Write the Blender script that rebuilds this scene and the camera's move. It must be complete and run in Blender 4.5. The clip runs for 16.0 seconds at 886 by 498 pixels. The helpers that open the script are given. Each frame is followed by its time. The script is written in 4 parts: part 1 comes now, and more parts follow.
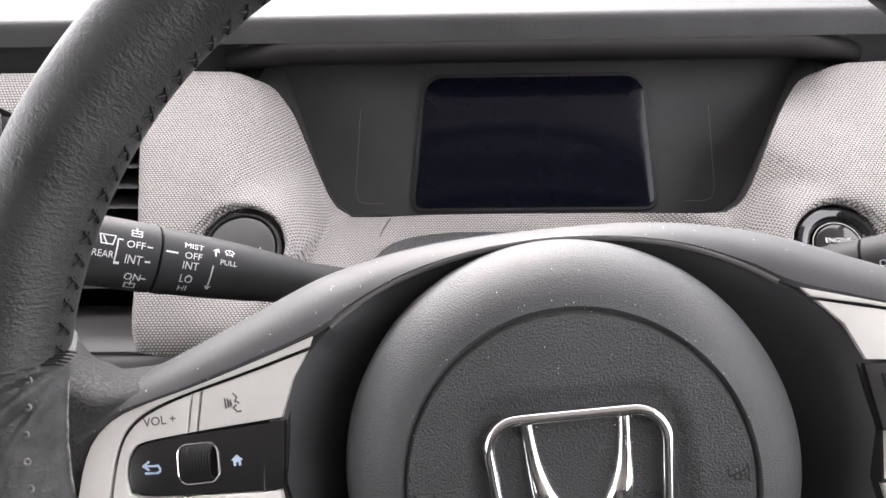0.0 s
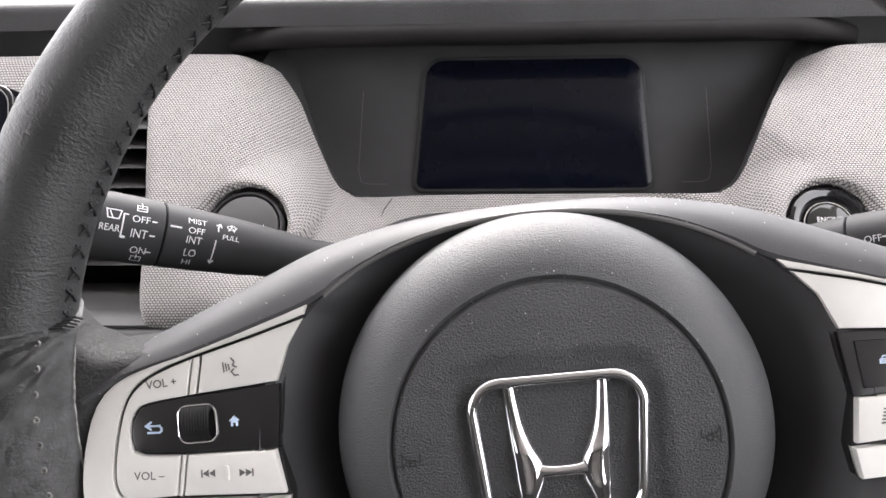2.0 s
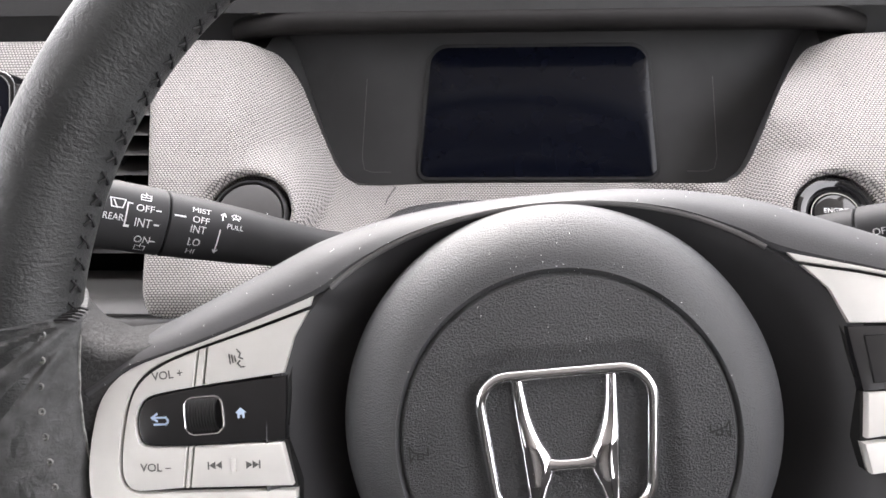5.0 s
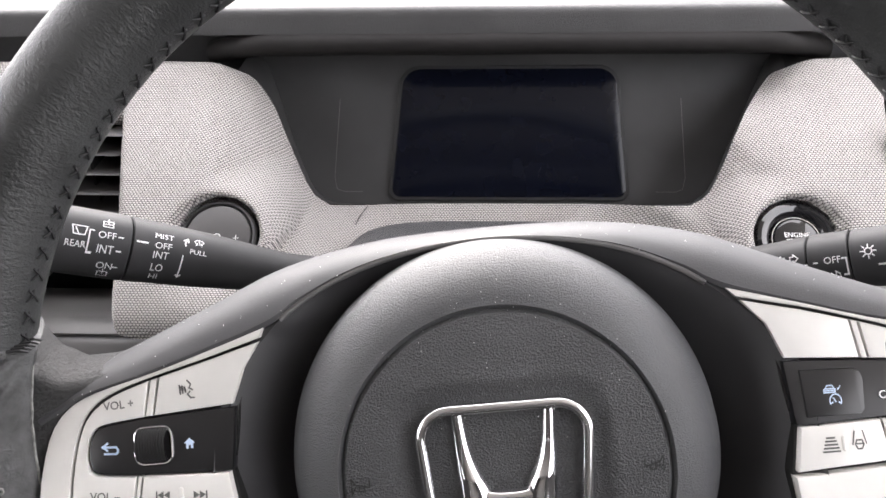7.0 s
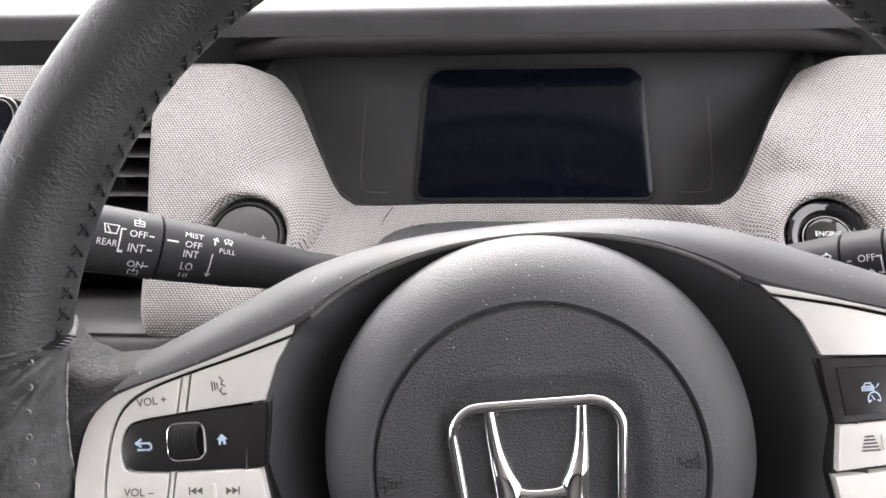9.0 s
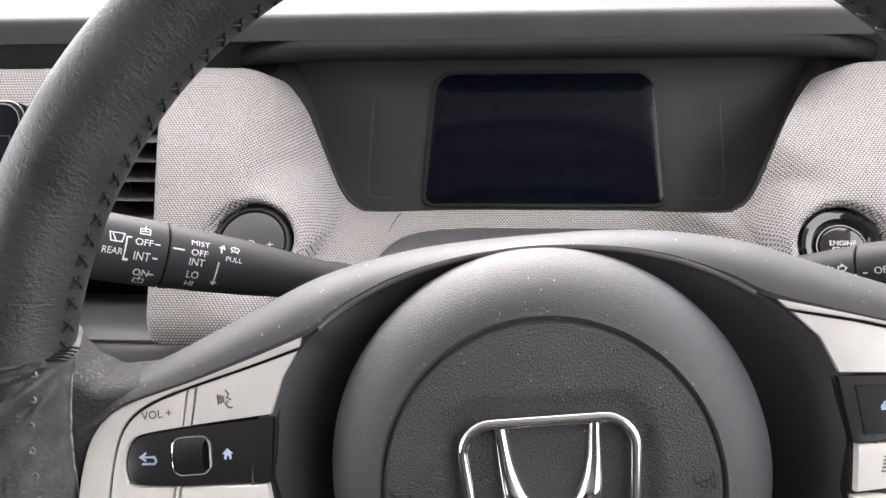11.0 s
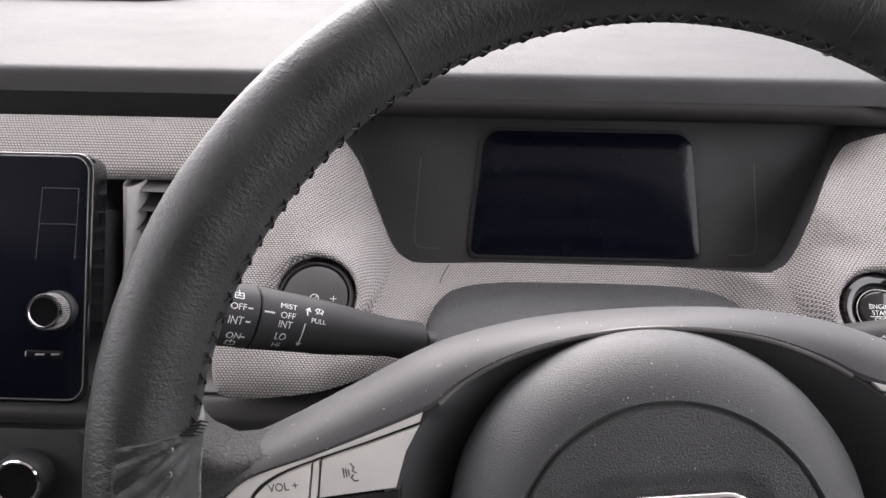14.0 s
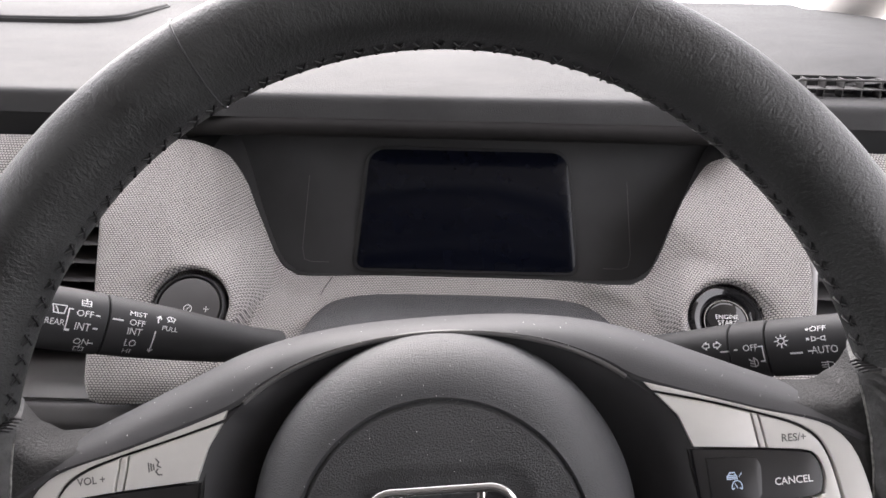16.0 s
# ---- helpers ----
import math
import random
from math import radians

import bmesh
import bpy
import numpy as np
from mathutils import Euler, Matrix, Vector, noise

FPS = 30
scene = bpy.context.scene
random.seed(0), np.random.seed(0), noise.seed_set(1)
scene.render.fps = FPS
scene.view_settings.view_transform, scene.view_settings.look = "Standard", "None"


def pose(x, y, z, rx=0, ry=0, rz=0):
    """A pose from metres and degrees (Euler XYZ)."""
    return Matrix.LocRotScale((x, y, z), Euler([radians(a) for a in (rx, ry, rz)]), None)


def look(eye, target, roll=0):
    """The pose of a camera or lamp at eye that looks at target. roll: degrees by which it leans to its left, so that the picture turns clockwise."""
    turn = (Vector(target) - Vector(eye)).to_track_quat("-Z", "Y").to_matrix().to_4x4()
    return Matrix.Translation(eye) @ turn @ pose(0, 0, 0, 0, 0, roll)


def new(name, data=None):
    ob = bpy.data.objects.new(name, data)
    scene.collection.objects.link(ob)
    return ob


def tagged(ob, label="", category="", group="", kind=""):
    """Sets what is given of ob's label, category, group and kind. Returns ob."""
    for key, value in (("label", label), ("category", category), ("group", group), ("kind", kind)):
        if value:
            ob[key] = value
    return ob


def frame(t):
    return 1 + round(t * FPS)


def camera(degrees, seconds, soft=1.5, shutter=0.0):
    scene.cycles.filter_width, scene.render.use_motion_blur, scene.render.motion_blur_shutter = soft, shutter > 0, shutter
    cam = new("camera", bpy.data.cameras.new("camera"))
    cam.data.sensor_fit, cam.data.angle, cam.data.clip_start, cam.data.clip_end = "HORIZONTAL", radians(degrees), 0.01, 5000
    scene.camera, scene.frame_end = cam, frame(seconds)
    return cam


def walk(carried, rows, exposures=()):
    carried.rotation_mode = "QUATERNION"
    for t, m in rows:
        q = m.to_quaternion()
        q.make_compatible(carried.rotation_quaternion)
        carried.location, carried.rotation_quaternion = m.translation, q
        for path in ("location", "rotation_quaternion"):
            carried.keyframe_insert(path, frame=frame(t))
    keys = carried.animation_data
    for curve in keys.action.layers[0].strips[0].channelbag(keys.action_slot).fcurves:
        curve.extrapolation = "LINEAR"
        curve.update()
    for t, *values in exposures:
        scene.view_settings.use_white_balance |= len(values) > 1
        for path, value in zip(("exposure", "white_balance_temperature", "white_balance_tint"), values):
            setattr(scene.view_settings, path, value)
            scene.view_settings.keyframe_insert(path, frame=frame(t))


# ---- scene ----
cam = camera(58.4, 16.0, soft=1.6)
METRES, EYE, TILT, LEAN, TURN = 0.33, 0.80, -23.0, 1.1, 1.5
ROWS = [
    (0.0, 0.0, 0.0, 0.0, 0.0, -0.0, -0.0),
    (0.5, 0.0354, -0.0183, -0.0102, 0.16, -0.46, -0.06),
    (1.0, 0.0315, -0.0379, -0.013, 0.45, -0.87, -0.05),
    (1.5, 0.0103, -0.0359, -0.0203, 0.84, -0.8, -0.14),
    (2.0, 0.0259, -0.0317, -0.0164, 1.01, -0.85, -0.17),
    (2.5, 0.0024, -0.0291, -0.0212, 1.31, -0.92, -0.26),
    (3.0, 0.0381, -0.0354, -0.0065, 1.18, -0.8, -0.31),
    (5.5, 0.0145, -0.0189, -0.0081, 0.78, -2.04, -0.51),
    (6.0, 0.0297, -0.0078, -0.0002, 0.52, -2.02, -0.56),
    (6.5, 0.058, -0.0111, 0.005, 0.62, -1.93, -0.59),
    (7.0, 0.0699, -0.0399, 0.0231, 0.86, -1.73, -0.66),
    (7.5, 0.0846, -0.0426, 0.0183, 1.19, -1.59, -0.41),
    (8.0, 0.0581, -0.0485, 0.0161, 1.56, -1.44, -0.35),
    (8.5, 0.0585, -0.0422, 0.013, 2.0, -1.39, -0.4),
    (11.0, 0.0525, -0.0243, 0.0266, 2.65, -1.41, -0.78),
    (11.5, 0.0689, -0.0145, 0.0369, 2.77, -1.39, -0.41),
    (12.0, 0.0198, -0.04, 0.0347, 1.88, -1.07, -0.59),
    (12.5, 0.0342, -0.0816, 0.0886, 1.74, -1.0, -0.56),
    (13.0, 0.0399, -0.0753, 0.0992, 1.43, -0.34, -0.55),
    (13.5, -0.0612, -0.0415, 0.1116, 0.49, -0.36, -0.81),
    (14.0, -0.1172, -0.068, 0.0929, -0.33, -0.26, -1.78),
    (14.5, -0.0471, -0.1495, 0.0747, -0.15, -0.11, -2.25),
    (15.0, 0.0063, -0.1817, 0.0656, -0.98, 0.18, -2.25),
    (15.5, 0.0574, -0.1579, 0.0743, -1.37, 0.6, -1.83),
    (16.0, 0.0957, -0.1346, 0.0882, -1.05, 1.16, -1.85),
]
walk(cam, [(t, pose(0, 0, EYE, TILT, LEAN, TURN) @ pose(METRES * x, METRES * y, METRES * z, 90 + pitch, roll, yaw)) for t, x, y, z, yaw, pitch, roll in ROWS],
     exposures=[(0.0, 2.32, 6500, 14), (3.2, 2.34, 6500, 14), (5.5, 2.42, 6500, 14), (8.5, 2.36, 6500, 14), (12.5, 2.06, 6500, 15), (13.2, 1.86, 6500, 16), (14.0, 1.84, 6500, 16), (16.0, 1.70, 6500, 16)])

# ---- light: an overcast day that comes in through the windscreen and the side windows
world = bpy.data.worlds.new("overcast_sky")
scene.world = world
world.use_nodes = True
wn, wl = world.node_tree.nodes, world.node_tree.links
sky = wn.new("ShaderNodeTexSky")
sky.sky_type, sky.sun_disc = "NISHITA", False
sky.sun_elevation, sky.sun_rotation = radians(28), radians(-14)
sky_mix = wn.new("ShaderNodeMix")
sky_mix.data_type = "RGBA"
sky_mix.inputs[0].default_value = 0.8
sky_mix.inputs[7].default_value = (9.5, 9.3, 9.2, 1)
wl.new(sky.outputs[0], sky_mix.inputs[6])
wl.new(sky_mix.outputs[2], wn["Background"].inputs[0])
wn["Background"].inputs[1].default_value = 0.15
sun_data = bpy.data.lights.new("sun", "SUN")
sun_data.energy, sun_data.angle, sun_data.color = 1.5, radians(55), (1, 0.97, 0.93)
sun = new("sun", sun_data)
sun.matrix_world = look((-0.7, 3.2, 2.25), (0, 0.3, 0.7))


# ---- materials
def material(name, base, rough=0.5, metal=0.0, var=0.12, scale=60.0, bump=0.0, bump_scale=800.0, spec=0.5, coat=0.0, stain=0.0, kind="noise", folds=0.0, depth=0.0006):
    m = bpy.data.materials.new(name)
    m.use_nodes = True
    nt = m.node_tree
    n, l = nt.nodes, nt.links
    b = n["Principled BSDF"]
    b.inputs["Roughness"].default_value = rough
    b.inputs["Metallic"].default_value = metal
    b.inputs["Specular IOR Level"].default_value = spec
    b.inputs["Coat Weight"].default_value = coat
    co = n.new("ShaderNodeTexCoord")
    na = n.new("ShaderNodeTexNoise")
    na.inputs["Scale"].default_value, na.inputs["Detail"].default_value = scale, 6
    l.new(co.outputs["Object"], na.inputs["Vector"])
    ra = n.new("ShaderNodeValToRGB")
    ra.color_ramp.elements[0].position, ra.color_ramp.elements[1].position = 0.3, 0.7
    ra.color_ramp.elements[0].color = (*[c * (1 - var) for c in base], 1)
    ra.color_ramp.elements[1].color = (*[min(1, c * (1 + var)) for c in base], 1)
    l.new(na.outputs[0], ra.inputs[0])
    l.new(ra.outputs[0], b.inputs["Base Color"])
    nr = n.new("ShaderNodeMapRange")
    nr.inputs[3].default_value, nr.inputs[4].default_value = max(0.02, rough - 0.06 - stain), min(1, rough + 0.06)
    nb = n.new("ShaderNodeTexNoise")
    nb.inputs["Scale"].default_value, nb.inputs["Detail"].default_value = scale * 0.3, 4
    l.new(co.outputs["Object"], nb.inputs["Vector"])
    l.new(nb.outputs[0], nr.inputs[0])
    l.new(nr.outputs[0], b.inputs["Roughness"])
    if bump:
        bp = n.new("ShaderNodeBump")
        bp.inputs["Strength"].default_value, bp.inputs["Distance"].default_value = bump, depth
        if kind == "grain":
            vo = n.new("ShaderNodeTexVoronoi")
            vo.inputs["Scale"].default_value = bump_scale
            vo.feature = "DISTANCE_TO_EDGE"
            wob = n.new("ShaderNodeTexNoise")
            wob.inputs["Scale"].default_value = bump_scale * 0.6
            mx = n.new("ShaderNodeMix")
            mx.data_type = "VECTOR"
            mx.inputs[0].default_value = 0.0012
            l.new(co.outputs["Object"], mx.inputs[4])
            l.new(wob.outputs[1], mx.inputs[5])
            l.new(mx.outputs[1], vo.inputs["Vector"])
            lim = n.new("ShaderNodeMapRange")
            lim.inputs[2].default_value = 0.25
            l.new(vo.outputs["Distance"], lim.inputs[0])
            l.new(lim.outputs[0], bp.inputs["Height"])
        else:
            nn = n.new("ShaderNodeTexNoise")
            nn.inputs["Scale"].default_value, nn.inputs["Detail"].default_value = bump_scale, 3
            l.new(co.outputs["Object"], nn.inputs["Vector"])
            l.new(nn.outputs[0], bp.inputs["Height"])
        l.new(bp.outputs[0], b.inputs["Normal"])
        if folds:
            wr = n.new("ShaderNodeTexNoise")
            wr.inputs["Scale"].default_value, wr.inputs["Detail"].default_value, wr.inputs["Distortion"].default_value = 320, 3, 1.0
            l.new(co.outputs["Object"], wr.inputs["Vector"])
            bq = n.new("ShaderNodeBump")
            bq.inputs["Strength"].default_value, bq.inputs["Distance"].default_value = folds, 0.0012
            l.new(wr.outputs[0], bq.inputs["Height"])
            l.new(bq.outputs[0], bp.inputs["Normal"])
    return m


def woven(name):
    """Grey woven cloth with a fine basket of light threads over a darker ground, laid out by the UV map in metres."""
    m = bpy.data.materials.new(name)
    m.use_nodes = True
    n, l = m.node_tree.nodes, m.node_tree.links
    b = n["Principled BSDF"]
    b.inputs["Roughness"].default_value = 0.85
    b.inputs["Specular IOR Level"].default_value = 0.25
    b.inputs["Sheen Weight"].default_value = 0.25
    uv = n.new("ShaderNodeUVMap")
    sep = n.new("ShaderNodeSeparateXYZ")
    l.new(uv.outputs[0], sep.inputs[0])

    def op(kind, a, c):
        q = n.new("ShaderNodeMath")
        q.operation = kind
        for i, v in enumerate((a, c)):
            if isinstance(v, (int, float)):
                q.inputs[i].default_value = v
            elif v is not None:
                l.new(v, q.inputs[i])
        return q.outputs[0]
    pitch_u, pitch_v = 0.0019, 0.00135
    row = op("DIVIDE", sep.outputs[1], pitch_v)
    shift = op("MULTIPLY", op("MODULO", op("FLOOR", row, None), 2.0), 0.5)
    colu = op("ADD", op("DIVIDE", sep.outputs[0], pitch_u), shift)
    su = op("SINE", op("MULTIPLY", op("FRACT", colu, None), math.pi), None)
    sv = op("SINE", op("MULTIPLY", op("FRACT", row, None), math.pi), None)
    knit = op("POWER", op("MULTIPLY", op("ABSOLUTE", su, None), op("ABSOLUTE", sv, None)), 0.6)
    na = n.new("ShaderNodeTexNoise")
    na.inputs["Scale"].default_value, na.inputs["Detail"].default_value = 900, 3
    l.new(uv.outputs[0], na.inputs["Vector"])
    ra = n.new("ShaderNodeValToRGB")
    ra.color_ramp.elements[0].color, ra.color_ramp.elements[1].color = (0.040, 0.037, 0.037, 1), (0.51, 0.484, 0.468, 1)
    ra.color_ramp.elements[0].position, ra.color_ramp.elements[1].position = 0.18, 0.74
    l.new(op("ADD", knit, op("MULTIPLY", op("SUBTRACT", na.outputs[0], 0.5), 0.5)), ra.inputs[0])
    l.new(ra.outputs[0], b.inputs["Base Color"])
    bp = n.new("ShaderNodeBump")
    bp.inputs["Strength"].default_value, bp.inputs["Distance"].default_value = 0.9, 0.0006
    l.new(knit, bp.inputs["Height"])
    l.new(bp.outputs[0], b.inputs["Normal"])
    return m


def rim_leather(name):
    """Worn black leather: fine creases across the rim over a faint pore grain, laid out by the UV map in metres."""
    m = bpy.data.materials.new(name)
    m.use_nodes = True
    n, l = m.node_tree.nodes, m.node_tree.links
    b = n["Principled BSDF"]
    uv = n.new("ShaderNodeUVMap")

    def noise(sx, sy, detail, distortion):
        mp = n.new("ShaderNodeMapping")
        mp.inputs["Scale"].default_value = (sx, sy, 1)
        l.new(uv.outputs[0], mp.inputs["Vector"])
        q = n.new("ShaderNodeTexNoise")
        q.inputs["Scale"].default_value, q.inputs["Detail"].default_value, q.inputs["Distortion"].default_value = 1.0, detail, distortion
        l.new(mp.outputs[0], q.inputs["Vector"])
        return q.outputs[0]
    crease, pore, patch = noise(620, 300, 3, 0.6), noise(1300, 1000, 2, 0.0), noise(40, 55, 4, 0.3)
    ra = n.new("ShaderNodeValToRGB")
    ra.color_ramp.elements[0].position, ra.color_ramp.elements[1].position = 0.3, 0.72
    ra.color_ramp.elements[0].color, ra.color_ramp.elements[1].color = (0.022, 0.023, 0.023, 1), (0.040, 0.042, 0.042, 1)
    l.new(patch, ra.inputs[0])
    l.new(ra.outputs[0], b.inputs["Base Color"])
    rr = n.new("ShaderNodeMapRange")
    rr.inputs[1].default_value, rr.inputs[2].default_value, rr.inputs[3].default_value, rr.inputs[4].default_value = 0.3, 0.7, 0.36, 0.54
    l.new(patch, rr.inputs[0])
    l.new(rr.outputs[0], b.inputs["Roughness"])
    last = None
    for height, strength, distance in ((pore, 0.35, 0.0006), (crease, 0.34, 0.0012)):
        bp = n.new("ShaderNodeBump")
        bp.inputs["Strength"].default_value, bp.inputs["Distance"].default_value = strength, distance
        l.new(height, bp.inputs["Height"])
        if last:
            l.new(last, bp.inputs["Normal"])
        last = bp.outputs[0]
    l.new(last, b.inputs["Normal"])
    return m


M_LEATHER = material("black_leather", (0.030, 0.032, 0.033), 0.42, var=0.3, scale=45, bump=0.18, bump_scale=620, kind="grain", stain=0.06, folds=0.38)
M_WORN = material("scuffed_black_leather", (0.050, 0.051, 0.051), 0.46, var=0.5, scale=160, bump=0.25, bump_scale=620, kind="grain", stain=0.08, folds=0.30)
M_RIM = rim_leather("worn_rim_leather")
M_GRAIN = material("grained_black_plastic", (0.050, 0.051, 0.053), 0.50, var=0.12, scale=50, bump=0.85, bump_scale=1600, depth=0.0013)
M_SOFT = material("satin_dark_plastic", (0.062, 0.062, 0.065), 0.56, var=0.1, scale=40, bump=0.15, bump_scale=1500, spec=0.38)
M_SHOULDER = material("fine_grained_black_plastic", (0.054, 0.055, 0.058), 0.52, var=0.08, scale=50, bump=0.45, bump_scale=1700, spec=0.58, depth=0.0009)
M_BLACK = material("matt_black_plastic", (0.022, 0.022, 0.023), 0.5, var=0.15, scale=60, bump=0.08, bump_scale=2500)
M_STALK = material("fine_matt_black_plastic", (0.024, 0.024, 0.025), 0.62, var=0.15, scale=60, bump=0.15, bump_scale=2500)
M_PIANO = material("satin_black_insert", (0.011, 0.011, 0.012), 0.30, var=0.1, scale=60)
M_GAP = material("black_gap", (0.008, 0.008, 0.008), 0.7)
M_SILVER = material("silver_paint", (0.66, 0.65, 0.62), 0.36, metal=0.1, var=0.03, scale=120)
M_CHROME = material("chrome", (0.85, 0.85, 0.86), 0.06, metal=1.0, var=0.02)
M_GLOSS = material("gloss_black", (0.008, 0.008, 0.009), 0.08, coat=0.5)
M_SCREEN = material("dark_screen_glass", (0.004, 0.005, 0.010), 0.14, var=0.1, spec=0.24)
M_GAUGE = material("matt_gauge_panel", (0.046, 0.046, 0.047), 0.62, var=0.1, scale=40, bump=0.05, bump_scale=3000, spec=0.4)
M_PAD = material("grained_dash_pad", (0.048, 0.048, 0.049), 0.70, var=0.12, scale=25, bump=0.30, bump_scale=500, kind="grain", spec=0.27)
M_HOOD = material("soft_black_hood", (0.016, 0.015, 0.015), 0.75, var=0.15, scale=40, bump=0.1, bump_scale=1500, spec=0.2)
M_TRIM = material("dark_grey_trim", (0.06, 0.058, 0.058), 0.45, var=0.12, scale=30, bump=0.1, bump_scale=1500)
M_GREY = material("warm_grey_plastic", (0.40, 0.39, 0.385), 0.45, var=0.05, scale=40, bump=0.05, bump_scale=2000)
M_EDGE = material("worn_leather_edge", (0.22, 0.22, 0.21), 0.6, var=0.5, scale=500)
M_THREAD = material("black_thread", (0.012, 0.012, 0.013), 0.6, var=0.3, scale=2000)
M_WHITE = material("white_print", (0.78, 0.78, 0.78), 0.5, var=0.03)
M_BLUEWHITE = material("pale_blue_print", (0.55, 0.68, 0.85), 0.5, var=0.03)
M_PRINT = material("dark_grey_print", (0.10, 0.10, 0.095), 0.5, var=0.05)
M_SLEEVE = material("sleeve_leather", (0.028, 0.028, 0.028), 0.62, var=0.25, scale=60, bump=0.6, bump_scale=480, kind="grain")
M_DISH = material("dark_grey_dish", (0.034, 0.034, 0.036), 0.52, var=0.1, scale=40, bump=0.06, bump_scale=2500)
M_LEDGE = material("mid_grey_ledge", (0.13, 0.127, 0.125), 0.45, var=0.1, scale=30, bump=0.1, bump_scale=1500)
M_FABRIC = woven("grey_woven_cloth")
M_LINER = material("light_headliner", (0.42, 0.40, 0.38), 0.9, var=0.05, bump=0.2)
M_FLOOR = material("dark_carpet", (0.03, 0.03, 0.03), 0.95, var=0.3, bump=0.3)


# ---- building helpers
def part(name, bm, mat, parent=None, label="", smooth=True):
    me = bpy.data.meshes.new(name)
    bmesh.ops.recalc_face_normals(bm, faces=bm.faces) if len(bm.faces) < 60000 else None
    bm.to_mesh(me)
    bm.free()
    if smooth:
        for p in me.polygons:
            p.use_smooth = True
        me.set_sharp_from_angle(angle=radians(38))
    me.materials.append(mat)
    ob = new(name, me)
    if parent:
        ob.parent = parent
    if label:
        ob["label"] = label
    return ob


def thing(name, label, category, m=None, group="", kind=""):
    ob = new(name)
    ob.empty_display_size = 0.02
    if m is not None:
        ob.matrix_world = m
    return tagged(ob, label, category, group, kind)


def grid(fn, nu, nv, close_u=False, close_v=False, uv=None):
    """A sheet of quads from fn(a, b) with a and b from 0 to 1."""
    bm = bmesh.new()
    cu, cv = (nu if close_u else nu + 1), (nv if close_v else nv + 1)
    vs = [[bm.verts.new(fn(i / nu, j / nv)) for j in range(cv)] for i in range(cu)]
    lay = bm.loops.layers.uv.new("UVMap") if uv else None
    for i in range(nu):
        for j in range(nv):
            f = bm.faces.new((vs[i][j], vs[(i + 1) % cu][j], vs[(i + 1) % cu][(j + 1) % cv], vs[i][(j + 1) % cv]))
            if uv:
                for lp, (p, q) in zip(f.loops, ((i, j), (i + 1, j), (i + 1, j + 1), (i, j + 1))):
                    lp[lay].uv = uv(p / nu, q / nv)
    return bm


def sample(points, n, smooth=True):
    """n + 1 points at even steps along a smooth line through points."""
    P = [Vector(p) for p in points]
    if smooth:
        Q = []
        for i in range(len(P) - 1):
            a, b, c, d = P[max(i - 1, 0)], P[i], P[i + 1], P[min(i + 2, len(P) - 1)]
            for k in range(8):
                t = k / 8
                Q.append(0.5 * ((2 * b) + (c - a) * t + (2 * a - 5 * b + 4 * c - d) * t * t + (3 * b - a - 3 * c + d) * t ** 3))
        P = Q + [P[-1]]
    run = [0.0]
    for a, b in zip(P, P[1:]):
        run.append(run[-1] + (b - a).length)
    out, j = [], 0
    for i in range(n + 1):
        s = run[-1] * i / n
        while j < len(P) - 2 and run[j + 1] < s:
            j += 1
        f = (s - run[j]) / max(run[j + 1] - run[j], 1e-9)
        out.append(P[j].lerp(P[j + 1], min(max(f, 0), 1)))
    return out


def plate(outline, top, thick, bevel=0.0006, seg=2, warp=None):
    """A plate with rounded edges: outline in x and y, its upper face at z = top."""
    bm = bmesh.new()
    f = bm.faces.new([bm.verts.new((x, y, top - thick)) for x, y in outline])
    up = bmesh.ops.extrude_face_region(bm, geom=[f])["geom"]
    vs = [v for v in up if isinstance(v, bmesh.types.BMVert)]
    for v in vs:
        v.co.z = top
    rim = {e for v in vs for e in v.link_edges if e.other_vert(v) in vs and any(abs(fc.normal.z) < 0.5 for fc in e.link_faces)}
    bm.normal_update()
    rim = [e for e in bm.edges if all(abs(v.co.z - top) < 1e-7 for v in e.verts) and len(e.link_faces) == 2]
    if bevel:
        bmesh.ops.bevel(bm, geom=rim, offset=bevel, segments=seg, profile=0.6, affect="EDGES", clamp_overlap=True)
    bmesh.ops.triangulate(bm, faces=[f for f in bm.faces if len(f.verts) > 4])
    if warp:
        for v in bm.verts:
            v.co = warp(v.co)
    return bm


def rounded(w, h, r, cx=0.0, cy=0.0, n=6):
    out = []
    for k, (sx, sy) in enumerate(((1, 1), (-1, 1), (-1, -1), (1, -1))):
        for i in range(n + 1):
            a = radians(90 * k + 90 * i / n)
            out.append((cx + sx * (w / 2 - r) + r * math.cos(a), cy + sy * (h / 2 - r) + r * math.sin(a)))
    return out


def lathe(profile, n=64, cx=0.0, cy=0.0):
    """Turned round z: profile is a list of (radius, z)."""
    k = len(profile) - 1
    def fn(a, b):
        r, z = profile[round(b * k)]
        return (cx + r * math.cos(2 * math.pi * a), cy + r * math.sin(2 * math.pi * a), z)
    bm = grid(fn, n, k, close_u=True)
    bmesh.ops.remove_doubles(bm, verts=bm.verts, dist=1e-7)
    return bm


